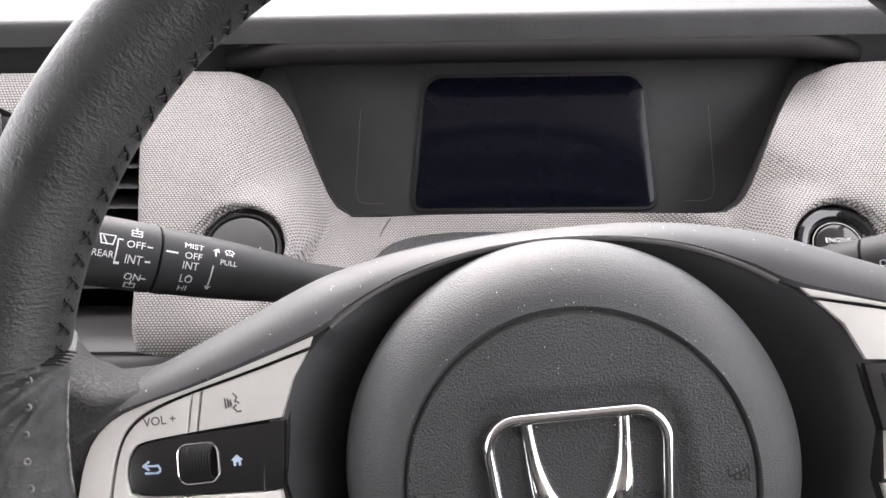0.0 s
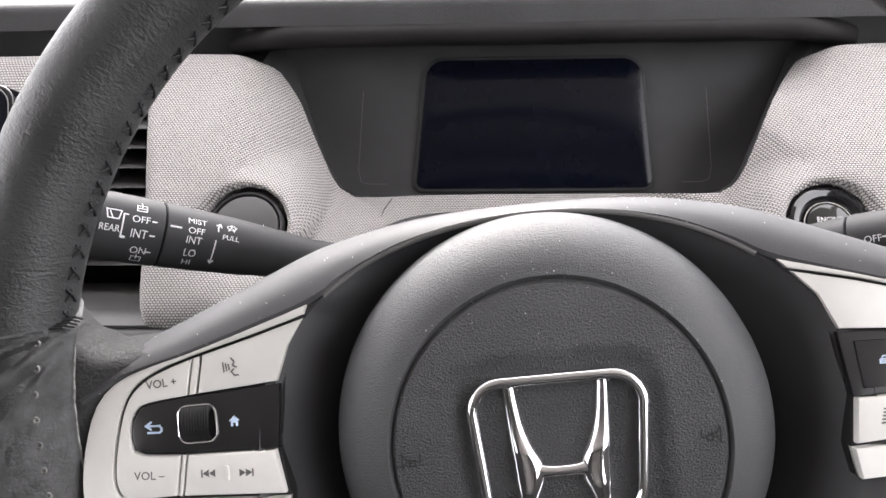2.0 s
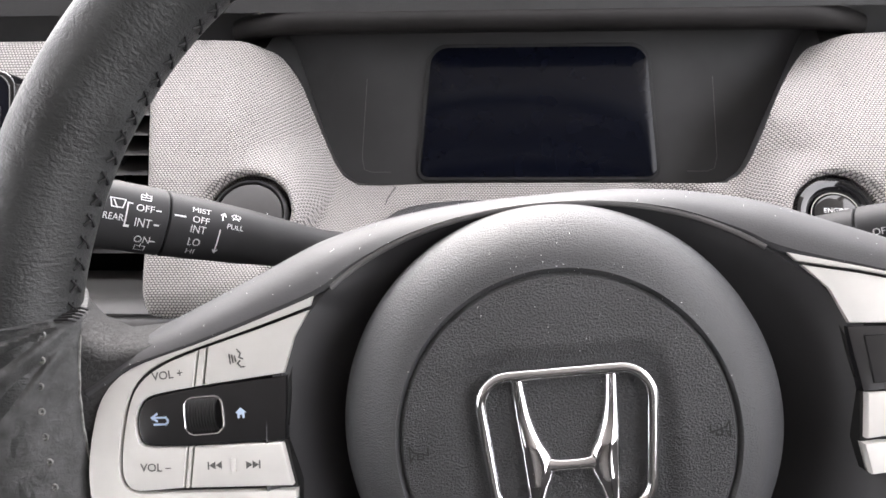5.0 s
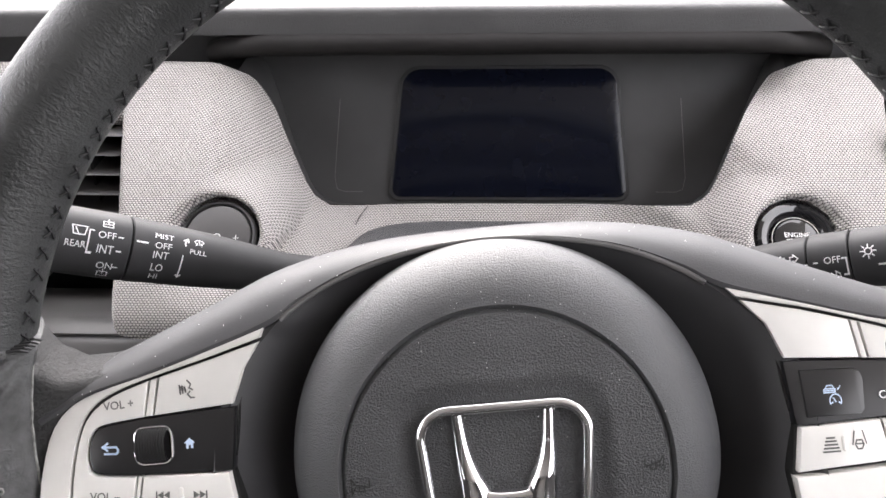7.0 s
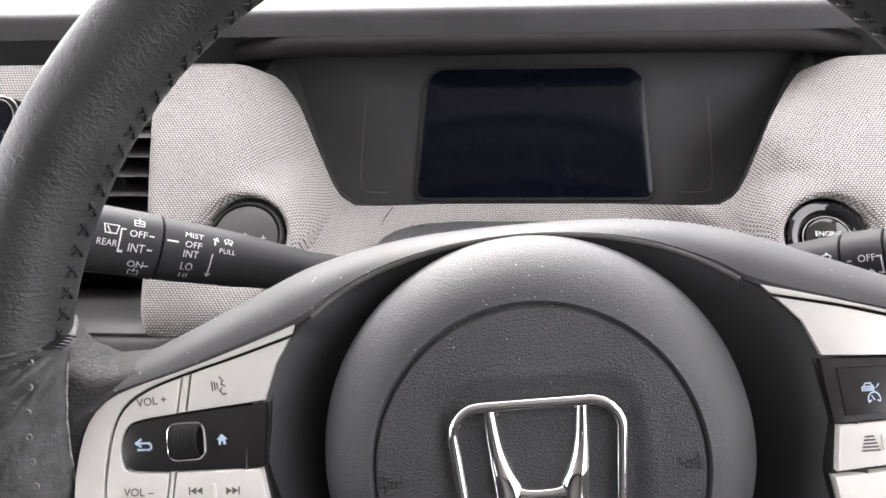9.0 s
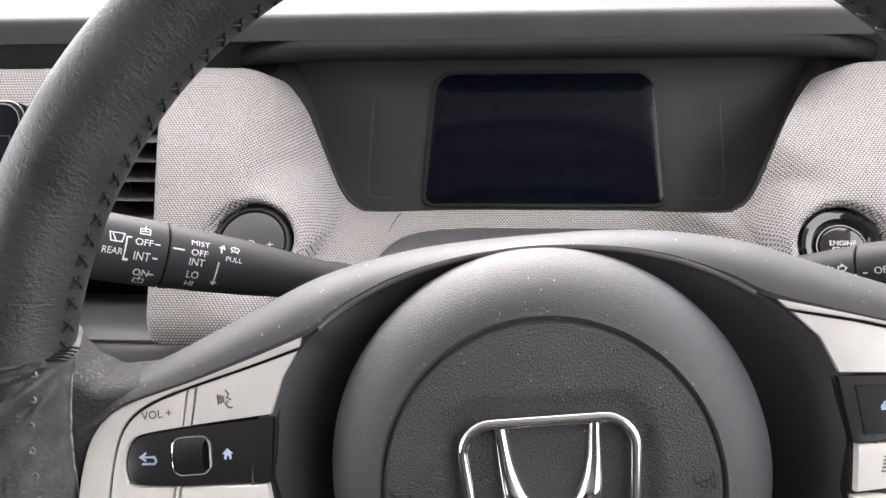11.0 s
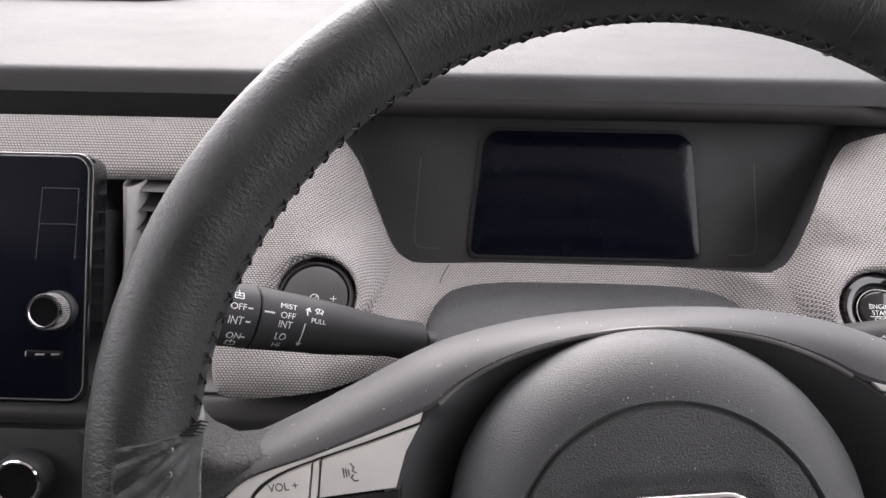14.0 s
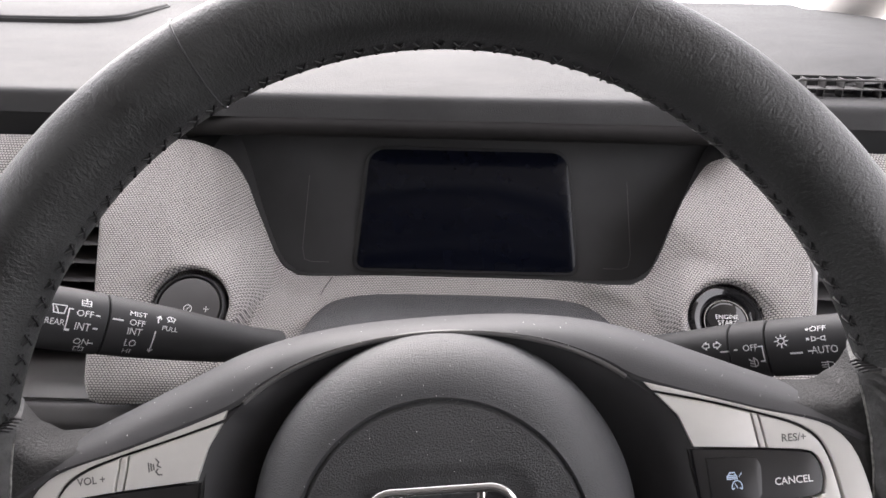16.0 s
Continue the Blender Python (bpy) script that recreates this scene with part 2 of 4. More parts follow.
def sweep(points, radius, n=10, flat=1.0, closed=False):
    """A round bar along points; radius is a number or fn(0..1)."""
    P = [Vector(p) for p in points]
    k = len(P) - 1
    def fn(a, b):
        i = round(a * k)
        t = (P[min(i + 1, k)] - P[max(i - 1, 0)]).normalized()
        u = t.cross(Vector((0, 0, 1)))
        u = u.normalized() if u.length > 1e-6 else Vector((1, 0, 0))
        w = u.cross(t)
        r = radius(a) if callable(radius) else radius
        th = 2 * math.pi * b
        return P[i] + r * (math.cos(th) * u + flat * math.sin(th) * w)
    bm = grid(fn, k, n, close_v=True)
    if not closed:
        bm.verts.ensure_lookup_table()
        for i in (0, k):
            bm.faces.new([bm.verts[i * n + j] for j in range(n)])
    return bm


def letters(text, size, align="CENTER", weight=0.0):
    """A flat bmesh of the text, centred on the origin, with caps of that height."""
    cu = bpy.data.curves.new("text", "FONT")
    cu.body, cu.size, cu.align_x, cu.align_y = text, size / 0.69, align, "CENTER"
    cu.resolution_u = 3
    cu.offset = size * weight
    ob = new("text", cu)
    me = bpy.data.meshes.new_from_object(ob.evaluated_get(bpy.context.evaluated_depsgraph_get()))
    bm = bmesh.new()
    bm.from_mesh(me)
    bpy.data.objects.remove(ob)
    bpy.data.meshes.remove(me)
    return bm


def bars(segs, width):
    """Flat strokes: each a list of points in x and y, drawn with that width."""
    bm = bmesh.new()
    for seg in segs:
        fine = []
        for (x0, y0), (x1, y1) in zip(seg, seg[1:]):
            k = max(1, math.ceil(math.hypot(x1 - x0, y1 - y0) / 0.0011))
            fine += [(x0 + (x1 - x0) * i / k, y0 + (y1 - y0) * i / k) for i in range(k)]
        fine.append(seg[-1])
        for (x0, y0), (x1, y1) in zip(fine, fine[1:]):
            dx, dy = x1 - x0, y1 - y0
            d = math.hypot(dx, dy) or 1e-9
            ux, uy = dx / d * width / 2, dy / d * width / 2
            bm.faces.new([bm.verts.new(p) for p in ((x0 - ux - uy, y0 - uy + ux, 0), (x0 - ux + uy, y0 - uy - ux, 0), (x1 + ux + uy, y1 + uy - ux, 0), (x1 + ux - uy, y1 + uy + ux, 0))])
    return bm


def moved(bm, m):
    for v in bm.verts:
        v.co = m @ v.co
    return bm


def warped(bm, fn):
    for v in bm.verts:
        v.co = fn(v.co)
    return bm


def lerp_table(table, x):
    if x <= table[0][0]:
        return table[0][1]
    for (a, p), (b, q) in zip(table, table[1:]):
        if x <= b:
            f = (x - a) / (b - a)
            return p + (q - p) * f
    return table[-1][1]


def smooth01(t):
    t = min(max(t, 0.0), 1.0)
    return t * t * (3 - 2 * t)


# ---- the cabin: floor, doors, posts; unseen roof and rear closures shape the light
def box(x0, x1, y0, y1, z0, z1, bevel=0.004):
    bm = bmesh.new()
    bmesh.ops.create_cube(bm, size=1.0)
    for v in bm.verts:
        v.co = Vector((x0 + (v.co.x + 0.5) * (x1 - x0), y0 + (v.co.y + 0.5) * (y1 - y0), z0 + (v.co.z + 0.5) * (z1 - z0)))
    if bevel:
        bmesh.ops.bevel(bm, geom=list(bm.edges), offset=bevel, segments=2, affect="EDGES")
    return bm


def setting(name, bm, mat, label, category):
    return tagged(part(name, bm, mat), label, category, kind="structure")


XL, XR = -1.02, 0.52
setting("floor", box(XL - 0.06, XR + 0.06, -1.5, 1.3, -0.05, 0.0), M_FLOOR, "dark carpeted car floor under the dashboard", "floor")
# out of view; its front edge is placed to limit light from above
setting("ceiling", box(XL - 0.06, XR + 0.06, -1.5, 0.34, 1.24, 1.28), M_LINER, "unseen light grey cloth roof lining, its front edge set for the light", "roof lining")
setting("wall_left", box(XL - 0.06, XL, -1.5, 1.3, 0.0, 0.70), M_TRIM, "dark grey passenger door below its window", "door panel")
setting("wall_right", box(XR, XR + 0.06, -1.5, 1.3, 0.0, 0.70), M_TRIM, "dark grey driver door below its window", "door panel")
# unseen; shuts the whole rear so chrome and screen reflect dark
setting("rear_closure", box(XL, XR, -1.56, -1.5, 0.0, 1.24), M_TRIM, "dark unseen closure behind the eye, added to keep rear light out", "rear wall")
# unseen panels behind the eye, added to cut side light on the wheel
setting("blocker_left_rear", box(XL - 0.06, XL, -1.5, -0.60, 0.70, 1.24), M_TRIM, "dark unseen side panel, added to block light from behind", "side wall")
setting("blocker_right_rear", box(XR, XR + 0.06, -1.5, -0.60, 0.70, 1.24), M_TRIM, "dark unseen side panel, added to block light from behind", "side wall")
for side, x in (("left", XL - 0.03), ("right", XR + 0.03)):
    setting("pillar_" + side, sweep([(x, 1.16, 0.70), (x, 0.72, 0.98), (x * 0.97, 0.34, 1.26)], 0.035, 12), M_LINER, "light grey sloping windscreen pillar", "pillar")
setting("firewall", box(XL, XR, 1.2, 1.26, 0.0, 0.72), M_BLACK, "black bulkhead under the windscreen", "bulkhead")

# ---- dashboard pad, upper side
DX = 0.042
PAD = [(1.20, 0.752), (1.0, 0.7480), (0.8, 0.7448), (0.7, 0.7440), (0.62, 0.7446), (0.56, 0.7453), (0.52, 0.7459), (0.490, 0.7464), (0.480, 0.7465), (0.4735, 0.7462), (0.4708, 0.7450), (0.4697, 0.7432), (0.4689, 0.7390), (0.4680, 0.7340), (0.4677, 0.7319)]


def pad_point(a, b):
    x = XL + (XR - XL) * a
    k = b * (len(PAD) - 1)
    i = min(int(k), len(PAD) - 2)
    y, z = Vector(PAD[i]).lerp(Vector(PAD[i + 1]), k - i)
    return (x, y + 0.10 * smooth01((-0.45 - x) / 0.6), z)


dash_pad = setting("dashboard_pad", grid(pad_point, 60, (len(PAD) - 1) * 2), M_PAD, "dark grey grained dashboard top, bright with sky light", "dashboard")

# ---- woven cloth face of the dashboard
POD = [(0.56, 0.350), (0.598, 0.3405), (0.608, 0.3425), (0.618, 0.3505), (0.640, 0.3735), (0.660, 0.3935), (0.682, 0.418), (0.703, 0.446), (0.713, 0.460), (0.717, 0.472)]
MID = [(0.56, 0.375), (0.60, 0.405), (0.625, 0.428), (0.634, 0.440), (0.66, 0.452)]
DIALS = [(-0.1190, 0.3803, 0.6391, 0.0233), (0.1909, 0.3818, 0.6386, 0.0226)]


def eased_table(table, x):
    """Like lerp_table, but bending smoothly through its points."""
    x = min(max(x, table[0][0]), table[-1][0])
    k = next((i for i in range(len(table) - 1) if x <= table[i + 1][0]), len(table) - 2)
    (x0, y0), (x1, y1) = table[k], table[k + 1]
    slope = lambda i: (table[min(i + 1, len(table) - 1)][1] - table[max(i - 1, 0)][1]) / (table[min(i + 1, len(table) - 1)][0] - table[max(i - 1, 0)][0])
    h, t = x1 - x0, (x - x0) / (x1 - x0)
    return (2 * t ** 3 - 3 * t * t + 1) * y0 + (t ** 3 - 2 * t * t + t) * h * slope(k) + (3 * t * t - 2 * t ** 3) * y1 + (t ** 3 - t * t) * h * slope(k + 1)


def cloth_y(x, z):
    w = smooth01((abs(x - DX) - 0.060) / 0.10)
    y = eased_table(MID, z) * (1 - w) + eased_table(POD, z) * w
    return y


NU = 480


def edge_y(z):
    return 0.4425 + 0.29 * (z - 0.6315)


INNER = sample([(-0.1260, 0.7158), (-0.1180, 0.7125), (-0.1115, 0.7060), (-0.1045, 0.692), (-0.0922, 0.662), (-0.0820, 0.640), (-0.073, 0.6325), (-0.062, 0.6305), (0.0, 0.6315), (0.084, 0.6315), (0.146, 0.6305), (0.157, 0.6325), (0.166, 0.640), (0.1755, 0.662), (0.1858, 0.692), (0.1915, 0.7060), (0.1970, 0.7125), (0.2050, 0.7158)], NU)
EDGE = [edge_y(p.y) for p in INNER]
for i, p in enumerate(INNER):
    near = 1 - 0.065 * smooth01((p.x - 0.085) / 0.06) * smooth01((0.712 - p.y) / 0.045)
    INNER[i] = Vector((p.x * near, 0.80 - (0.80 - p.y) * near))
    EDGE[i] *= near
OUTER = sample([(-0.192, 0.7165), (-0.182, 0.68), (-0.174, 0.64), (-0.1695, 0.604), (-0.165, 0.597), (-0.150, 0.596), (-0.09, 0.602), (-0.03, 0.585), (0.042, 0.58), (0.114, 0.585), (0.17, 0.60), (0.222, 0.596), (0.233, 0.602), (0.239, 0.64), (0.247, 0.68), (0.256, 0.7165)], NU)


def cloth_point(a, b):
    i = round(a * NU)
    p = INNER[i].lerp(OUTER[i], b)
    roll_in = max(0.0, 1 - b * (OUTER[i] - INNER[i]).length / 0.016)
    roll_out = max(0.0, 1 - (1 - b) * (OUTER[i] - INNER[i]).length / 0.006)
    edge = EDGE[i] + 0.29 * (p.y - INNER[i].y)
    w = smooth01(0.08 + b * (OUTER[i] - INNER[i]).length / 0.040)
    y = edge * (1 - w) + cloth_y(p.x, p.y) * w + 0.008 * roll_in ** 2 + 0.006 * roll_out ** 2
    for cx, cy, cz, hole in DIALS:
        d = math.hypot(p.x - cx, (p.y - cz) * 1.37)
        f = smooth01((hole + 0.016 - d) / 0.014) * smooth01(b * (OUTER[i] - INNER[i]).length / 0.010)
        y += f * (cy + 0.93 * (p.y - cz) - 0.006 - y)
        y += 0.022 * smooth01((hole - d) / 0.0045) + 0.007 * smooth01((hole + 0.007 - d) / 0.009)
    return (p.x, y, p.y - 0.0065 * roll_in ** 2 * smooth01((p.y - 0.685) / 0.025))


def cloth_uv(a, b):
    x, y, z = cloth_point(a, b)
    return (x, (z + y) * 0.74)


surround = thing("instrument_surround", "grey woven cloth covering round the instrument recess", "dashboard cover", kind="structure")
part("cloth_cover", grid(cloth_point, NU, 110, uv=cloth_uv), M_FABRIC, surround, "grey woven cloth")
part("seam", sweep([(p[0], p[1] - 0.0006, p[2]) for p in (cloth_point(36 / 120, 0.02), cloth_point(36.3 / 120, 0.08), cloth_point(36.6 / 120, 0.14), cloth_point(36.9 / 120, 0.20))], 0.0004, 6), M_TRIM, surround, "dark seam in the cloth")

SHELF = [(0.4745, 0.712), (0.470, 0.7165), (0.462, 0.7155), (0.450, 0.705), (0.441, 0.694), (0.439, 0.688), (0.443, 0.684), (0.455, 0.683)]
SH = sample([(0, y, z) for y, z in SHELF], 24)


def shelf_point(a, b):
    p = SH[round(b * 24)]
    return (XL + (-0.178 - XL) * a, p.y, p.z)


part("cloth_shelf", grid(shelf_point, 40, 24, uv=lambda a, b: (a * (-0.178 - XL), b * 0.052)), M_FABRIC, surround, "grey woven cloth ledge")
SHR = lambda a, b: (0.262 + (XR - 0.262) * a, SH[round(b * 24)].y, SH[round(b * 24)].z)
part("cloth_shelf", grid(SHR, 12, 24, uv=lambda a, b: (a * 0.25, b * 0.052)), M_FABRIC, surround, "grey woven cloth ledge")
# dark gap behind the ledge
setting("dashboard_gap", box(XL, XR, 0.509, 0.520, 0.60, 0.7270, 0), M_GAUGE, "dark gap between cloth ledge and dashboard pad", "gap")

# ---- lower dashboard
LOW = [(0.395, 0.584), (0.356, 0.5825), (0.345, 0.579), (0.343, 0.568), (0.352, 0.560), (0.345, 0.50), (0.40, 0.35), (0.5, 0.0)]
setting("lower_dashboard", grid(lambda a, b: (XL + (XR - XL) * a, LOW[round(b * 7)][0], LOW[round(b * 7)][1]), 40, 7), M_TRIM, "dark grey lower dashboard with a rounded ledge", "dashboard")
def bead(x0, x1, prof):
    q = sample([(0, y, z) for y, z in prof], 16)
    return grid(lambda a, b: (x0 + (x1 - x0) * a, q[round(b * 16)].y, q[round(b * 16)].z), 20, 16)


UPPER_BEAD = [(0.420, 0.586), (0.385, 0.5905), (0.366, 0.5955), (0.356, 0.5950), (0.3525, 0.5925), (0.3545, 0.590)]
LOWER_BEAD = [(0.360, 0.5915), (0.3515, 0.5912), (0.3465, 0.5880), (0.3430, 0.5825), (0.344, 0.576)]
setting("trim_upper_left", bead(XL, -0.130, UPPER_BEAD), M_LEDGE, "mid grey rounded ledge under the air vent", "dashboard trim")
setting("trim_lower_left", bead(XL, -0.06, LOWER_BEAD), M_TRIM, "dark grey strip below the ledge", "dashboard trim")
# same bead as the left one, its grey lightened for window light
setting("trim_upper_right", bead(0.205, XR, UPPER_BEAD), M_GREY, "rounded ledge under the air vent, window light put into its light grey", "dashboard trim")
setting("trim_lower_right", bead(0.16, XR, LOWER_BEAD), M_TRIM, "dark grey strip below the ledge", "dashboard trim")
setting("dashboard_core", box(XL, XR, 0.475, 0.505, 0.0, 0.60, 0), M_GAP, "black inside of the dashboard", "dashboard")

# ---- instrument recess: hood, gauge panel, display
GP = lambda z: 0.4695 + 0.41 * (z - 0.628)
BACK = sample([(-0.124, 0.7165), (-0.118, 0.712), (-0.113, 0.705), (-0.107, 0.690), (-0.096, 0.659), (-0.086, 0.637), (-0.078, 0.6285), (-0.064, 0.6245), (0.0, 0.6235), (0.084, 0.6235), (0.148, 0.6245), (0.162, 0.6285), (0.170, 0.637), (0.180, 0.659), (0.194, 0.690), (0.201, 0.705), (0.206, 0.712), (0.212, 0.7165)], NU)
cluster = thing("instrument_cluster", "dark instrument display in a hooded recess, switched off", "instrument cluster")


def recess_wall(a, b):
    i = round(a * NU)
    p, q = INNER[i], BACK[i]
    y0 = EDGE[i] + 0.0085
    drop = 0.0065 * smooth01((p.y - 0.685) / 0.025) * (1 - b)
    m = p.lerp(q, b)
    return (m.x, y0 + (GP(q.y) - y0) * b, m.y - drop)


part("recess_wall", grid(recess_wall, NU, 4), M_GAUGE, cluster, "black recess wall")
gauge = bmesh.new()
gv = [gauge.verts.new((p.x, GP(p.y), p.y)) for p in BACK]
gauge.faces.new(gv)
bmesh.ops.triangulate(gauge, faces=gauge.faces)
part("gauge_panel", gauge, M_GAUGE, cluster, "matt dark grey panel")
HOOD = sample([(0, 0.480, 0.7324), (0, 0.4685, 0.7321), (0, 0.4655, 0.7314), (0, 0.4632, 0.7298), (0, 0.4622, 0.7270), (0, 0.4628, 0.7240), (0, 0.4650, 0.7215), (0, 0.4700, 0.7194), (0, 0.486, 0.7160), (0, 0.5070, 0.7128)], 24)


def hood_point(a, b):
    x = -0.150 + (0.238 + 0.150) * a
    p = HOOD[round(b * 24)]
    e = max(0.0, 1 - min(x + 0.150, 0.238 - x) / 0.05) ** 2
    return (x, p.y + 0.030 * e, p.z - 0.010 * e)


part("hood", grid(hood_point, 80, 24), M_HOOD, cluster, "black hood edge")
cl = math.atan(0.41)
PLANE = Matrix(((1, 0, 0, 0.0415), (0, math.sin(cl), -math.cos(cl), GP(0.666)), (0, math.cos(cl), math.sin(cl), 0.666), (0, 0, 0, 1)))


def trapezoid(w0, w1, h, r, n=6, r_top=None):
    out = []
    for (x, y), s in zip(((w1 / 2, h / 2), (-w1 / 2, h / 2), (-w0 / 2, -h / 2), (w0 / 2, -h / 2)), range(4)):
        for i in range(n + 1):
            t = radians(90 * s + 90 * i / n)
            q = r_top if r_top and y > 0 else r
            cx, cy = x - math.copysign(q, x), y - math.copysign(q, y)
            out.append((cx + q * math.cos(t), cy + q * math.sin(t)))
    return out


part("display_bezel", plate(trapezoid(0.1535, 0.1405, 0.0862, 0.007, 8, 0.0135), 0.0022, 0.004, 0.0012, 3, lambda p: PLANE @ p), M_STALK, cluster, "thin dark grey display frame")
part("display", plate(trapezoid(0.1490, 0.1362, 0.0815, 0.0055, 8, 0.0120), 0.0030, 0.002, 0.0005, 2, lambda p: PLANE @ p), M_SCREEN, cluster, "dark blue-black screen, off")
for s in (-1, 1):
    line = [(s * 0.1085, 0.022), (s * 0.1120, -0.028), (s * 0.1105, -0.0355), (s * 0.106, -0.0372), (s * 0.094, -0.0372)]
    part("panel_line", warped(bars([line], 0.0004), lambda p: PLANE @ Vector((p.x, p.y, 0.0006))), M_LEDGE, cluster, "fine raised line")


# ---- steering wheel, turned a little to the left
RAKE, TURNED = 24.3, 5.5
CENTRE = Vector((0.0300, 0.2085, 0.6581))
ra, rw = radians(RAKE), radians(TURNED)
V0, N0 = Vector((0, math.sin(ra), math.cos(ra))), Vector((0, -math.cos(ra), math.sin(ra)))
UU = math.cos(rw) * Vector((1, 0, 0)) + math.sin(rw) * V0
VV = -math.sin(rw) * Vector((1, 0, 0)) + math.cos(rw) * V0
WHEEL = Matrix(((UU.x, VV.x, N0.x, CENTRE.x), (UU.y, VV.y, N0.y, CENTRE.y), (UU.z, VV.z, N0.z, CENTRE.z), (0, 0, 0, 1)))
wheel = thing("steering_wheel", "black leather steering wheel with silver switch panels and chrome emblem", "steering wheel", WHEEL)
RR, RT = 0.1776, 0.0181
HC = -0.0205


def rim_point(a, b):
    t, s = 2 * math.pi * a, 2 * math.pi * b
    r = RT * (1 + 0.02 * math.sin(5 * t) * math.sin(2 * s))
    k = RR + r * math.cos(s)
    return (k * math.cos(t), k * math.sin(t), r * 1.02 * math.sin(s))


rim = part("rim", grid(rim_point, 240, 36, True, True, uv=lambda a, b: (a * 2 * math.pi * RR, b * 2 * math.pi * RT)), M_RIM, wheel, "black grained leather, worn shiny")
for deg in (116.4, 63.6):
    t = radians(deg)
    pts = [((RR + (RT + 0.0002) * math.cos(s)) * math.cos(t), (RR + (RT + 0.0002) * math.cos(s)) * math.sin(t), (RT + 0.0002) * 1.02 * math.sin(s)) for s in [radians(-40 + 10 * i) for i in range(27)]]
    part("leather_seam", sweep(pts, 0.00045, 6), M_LEATHER, rim, "raised joint in the leather")
# thread along the inner edge: one crossed stitch, repeated
st = bmesh.new()
for pts in ([(-0.0022, -0.0016, -0.0002), (-0.0004, 0.0006, 0.0009), (0.0016, 0.0036, 0.0004), (0.0022, 0.0046, -0.0004)], [(-0.0022, 0.0012, -0.0002), (0.0002, 0.0, 0.0007), (0.0024, -0.0014, -0.0002)]):
    b2 = sweep([0.88 * Vector(p) for p in pts], 0.00045, 6)
    me2 = bpy.data.meshes.new("tmp")
    b2.to_mesh(me2)
    st.from_mesh(me2)
    bpy.data.meshes.remove(me2)
first = part("stitch", st, M_THREAD, rim)
st_mesh = first.data
for i in range(78):
    t = radians(-12 + 204 * i / 77)
    s = radians(171)
    ob = first if i == 0 else new("stitch", st_mesh)
    ob.parent = rim
    e, tg = Vector((math.cos(t), math.sin(t), 0)), Vector((-math.sin(t), math.cos(t), 0))
    nrm = math.cos(s) * e + math.sin(s) * Vector((0, 0, 1))
    acr = nrm.cross(tg)
    pos = RR * e + (RT + 0.0002) * nrm
    ob.matrix_local = Matrix(((tg.x, acr.x, nrm.x, pos.x), (tg.y, acr.y, nrm.y, pos.y), (tg.z, acr.z, nrm.z, pos.z), (0, 0, 0, 1)))

# airbag cover
EMB = (0.0005, HC, 0.0535, 0.0445)


def cover_profile(r):
    tab = [(0, 0.0195), (0.02, 0.0192), (0.035, 0.0184), (0.0497, 0.0170), (0.0510, 0.0152), (0.0523, 0.0168), (0.056, 0.0155), (0.060, 0.0122), (0.064, 0.0066), (0.0675, -0.001), (0.0695, -0.010), (0.0700, -0.020), (0.069, -0.045)]
    return lerp_table(tab, r)


CR = [0.0012 * k for k in range(41)] + [0.0497, 0.0503, 0.0510, 0.0517, 0.0523, 0.054, 0.056, 0.058, 0.060, 0.062, 0.064, 0.0658, 0.0675, 0.0687, 0.0695, 0.0699, 0.0700, 0.0695, 0.069]


def cover_point(a, b):
    i = round(b * (len(CR) - 1))
    r, t = CR[i], 2 * math.pi * a
    x, y = r * math.cos(t), r * math.sin(t)
    low = i - (len(CR) - 3)
    z = cover_profile(r) if low < 0 else (-0.020, -0.032, -0.045)[low]
    px, py = max(abs(x - EMB[0]) - EMB[2] / 2 + 0.007, 0.0), max(abs(y) - EMB[3] / 2 + 0.007, 0.0)
    z -= 0.0026 * smooth01((0.0150 - math.hypot(px, py)) / 0.0075)
    x = x * (1 + 0.042 * smooth01((r - 0.052) / 0.016)) + 0.0002 * smooth01((r - 0.052) / 0.016)
    return (x, HC + y * (1 + (0.045 * smooth01((r - 0.052) / 0.016) if y > 0 else 0)), z)


cb = grid(cover_point, 180, len(CR) - 1, close_u=True)
bmesh.ops.remove_doubles(cb, verts=cb.verts, dist=1e-7)
cover = part("airbag_cover", cb, M_GRAIN, wheel, "black grained airbag cover")
cover.data.materials.append(M_SHOULDER)
for f in cover.data.polygons:
    f.material_index = 1 if math.hypot(f.center.x, f.center.y - HC) > 0.051 else 0
for s in (-1, 1):
    horn = [[(-0.004, 0.0018), (-0.004, -0.0006), (0.0015, 0.0006), (0.003, 0.0026), (0.003, -0.0026), (0.0015, -0.0004)], [(-0.002, -0.0004), (-0.002, -0.0018), (0.000, -0.0018), (0.000, 0.0002)]]
    part("horn_mark", warped(bars(horn, 0.0005), lambda p: Vector((s * 0.0455 + s * p.x * 0.8, HC + p.y * 0.9, cover_profile(0.0455) + 0.0005))), M_BLACK, cover, "raised horn symbol")


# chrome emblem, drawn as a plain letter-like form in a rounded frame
def emblem_frame(a, b):
    pts = EF
    k = round(a * len(pts)) % len(pts)
    p, q, o = pts[k], pts[(k + 1) % len(pts)], pts[k - 1]
    t = (q - o).normalized()
    nrm = Vector((t.y, -t.x, 0))
    th = 2 * math.pi * b
    return p + nrm * 0.0019 * math.cos(th) + Vector((0, 0, 0.0021 * math.sin(th)))


def emb_outline(w0, w1, h, r):
    return [Vector((x + EMB[0], y + HC, 0.0182)) for x, y in trapezoid(w0, w1, h, r, 8)]


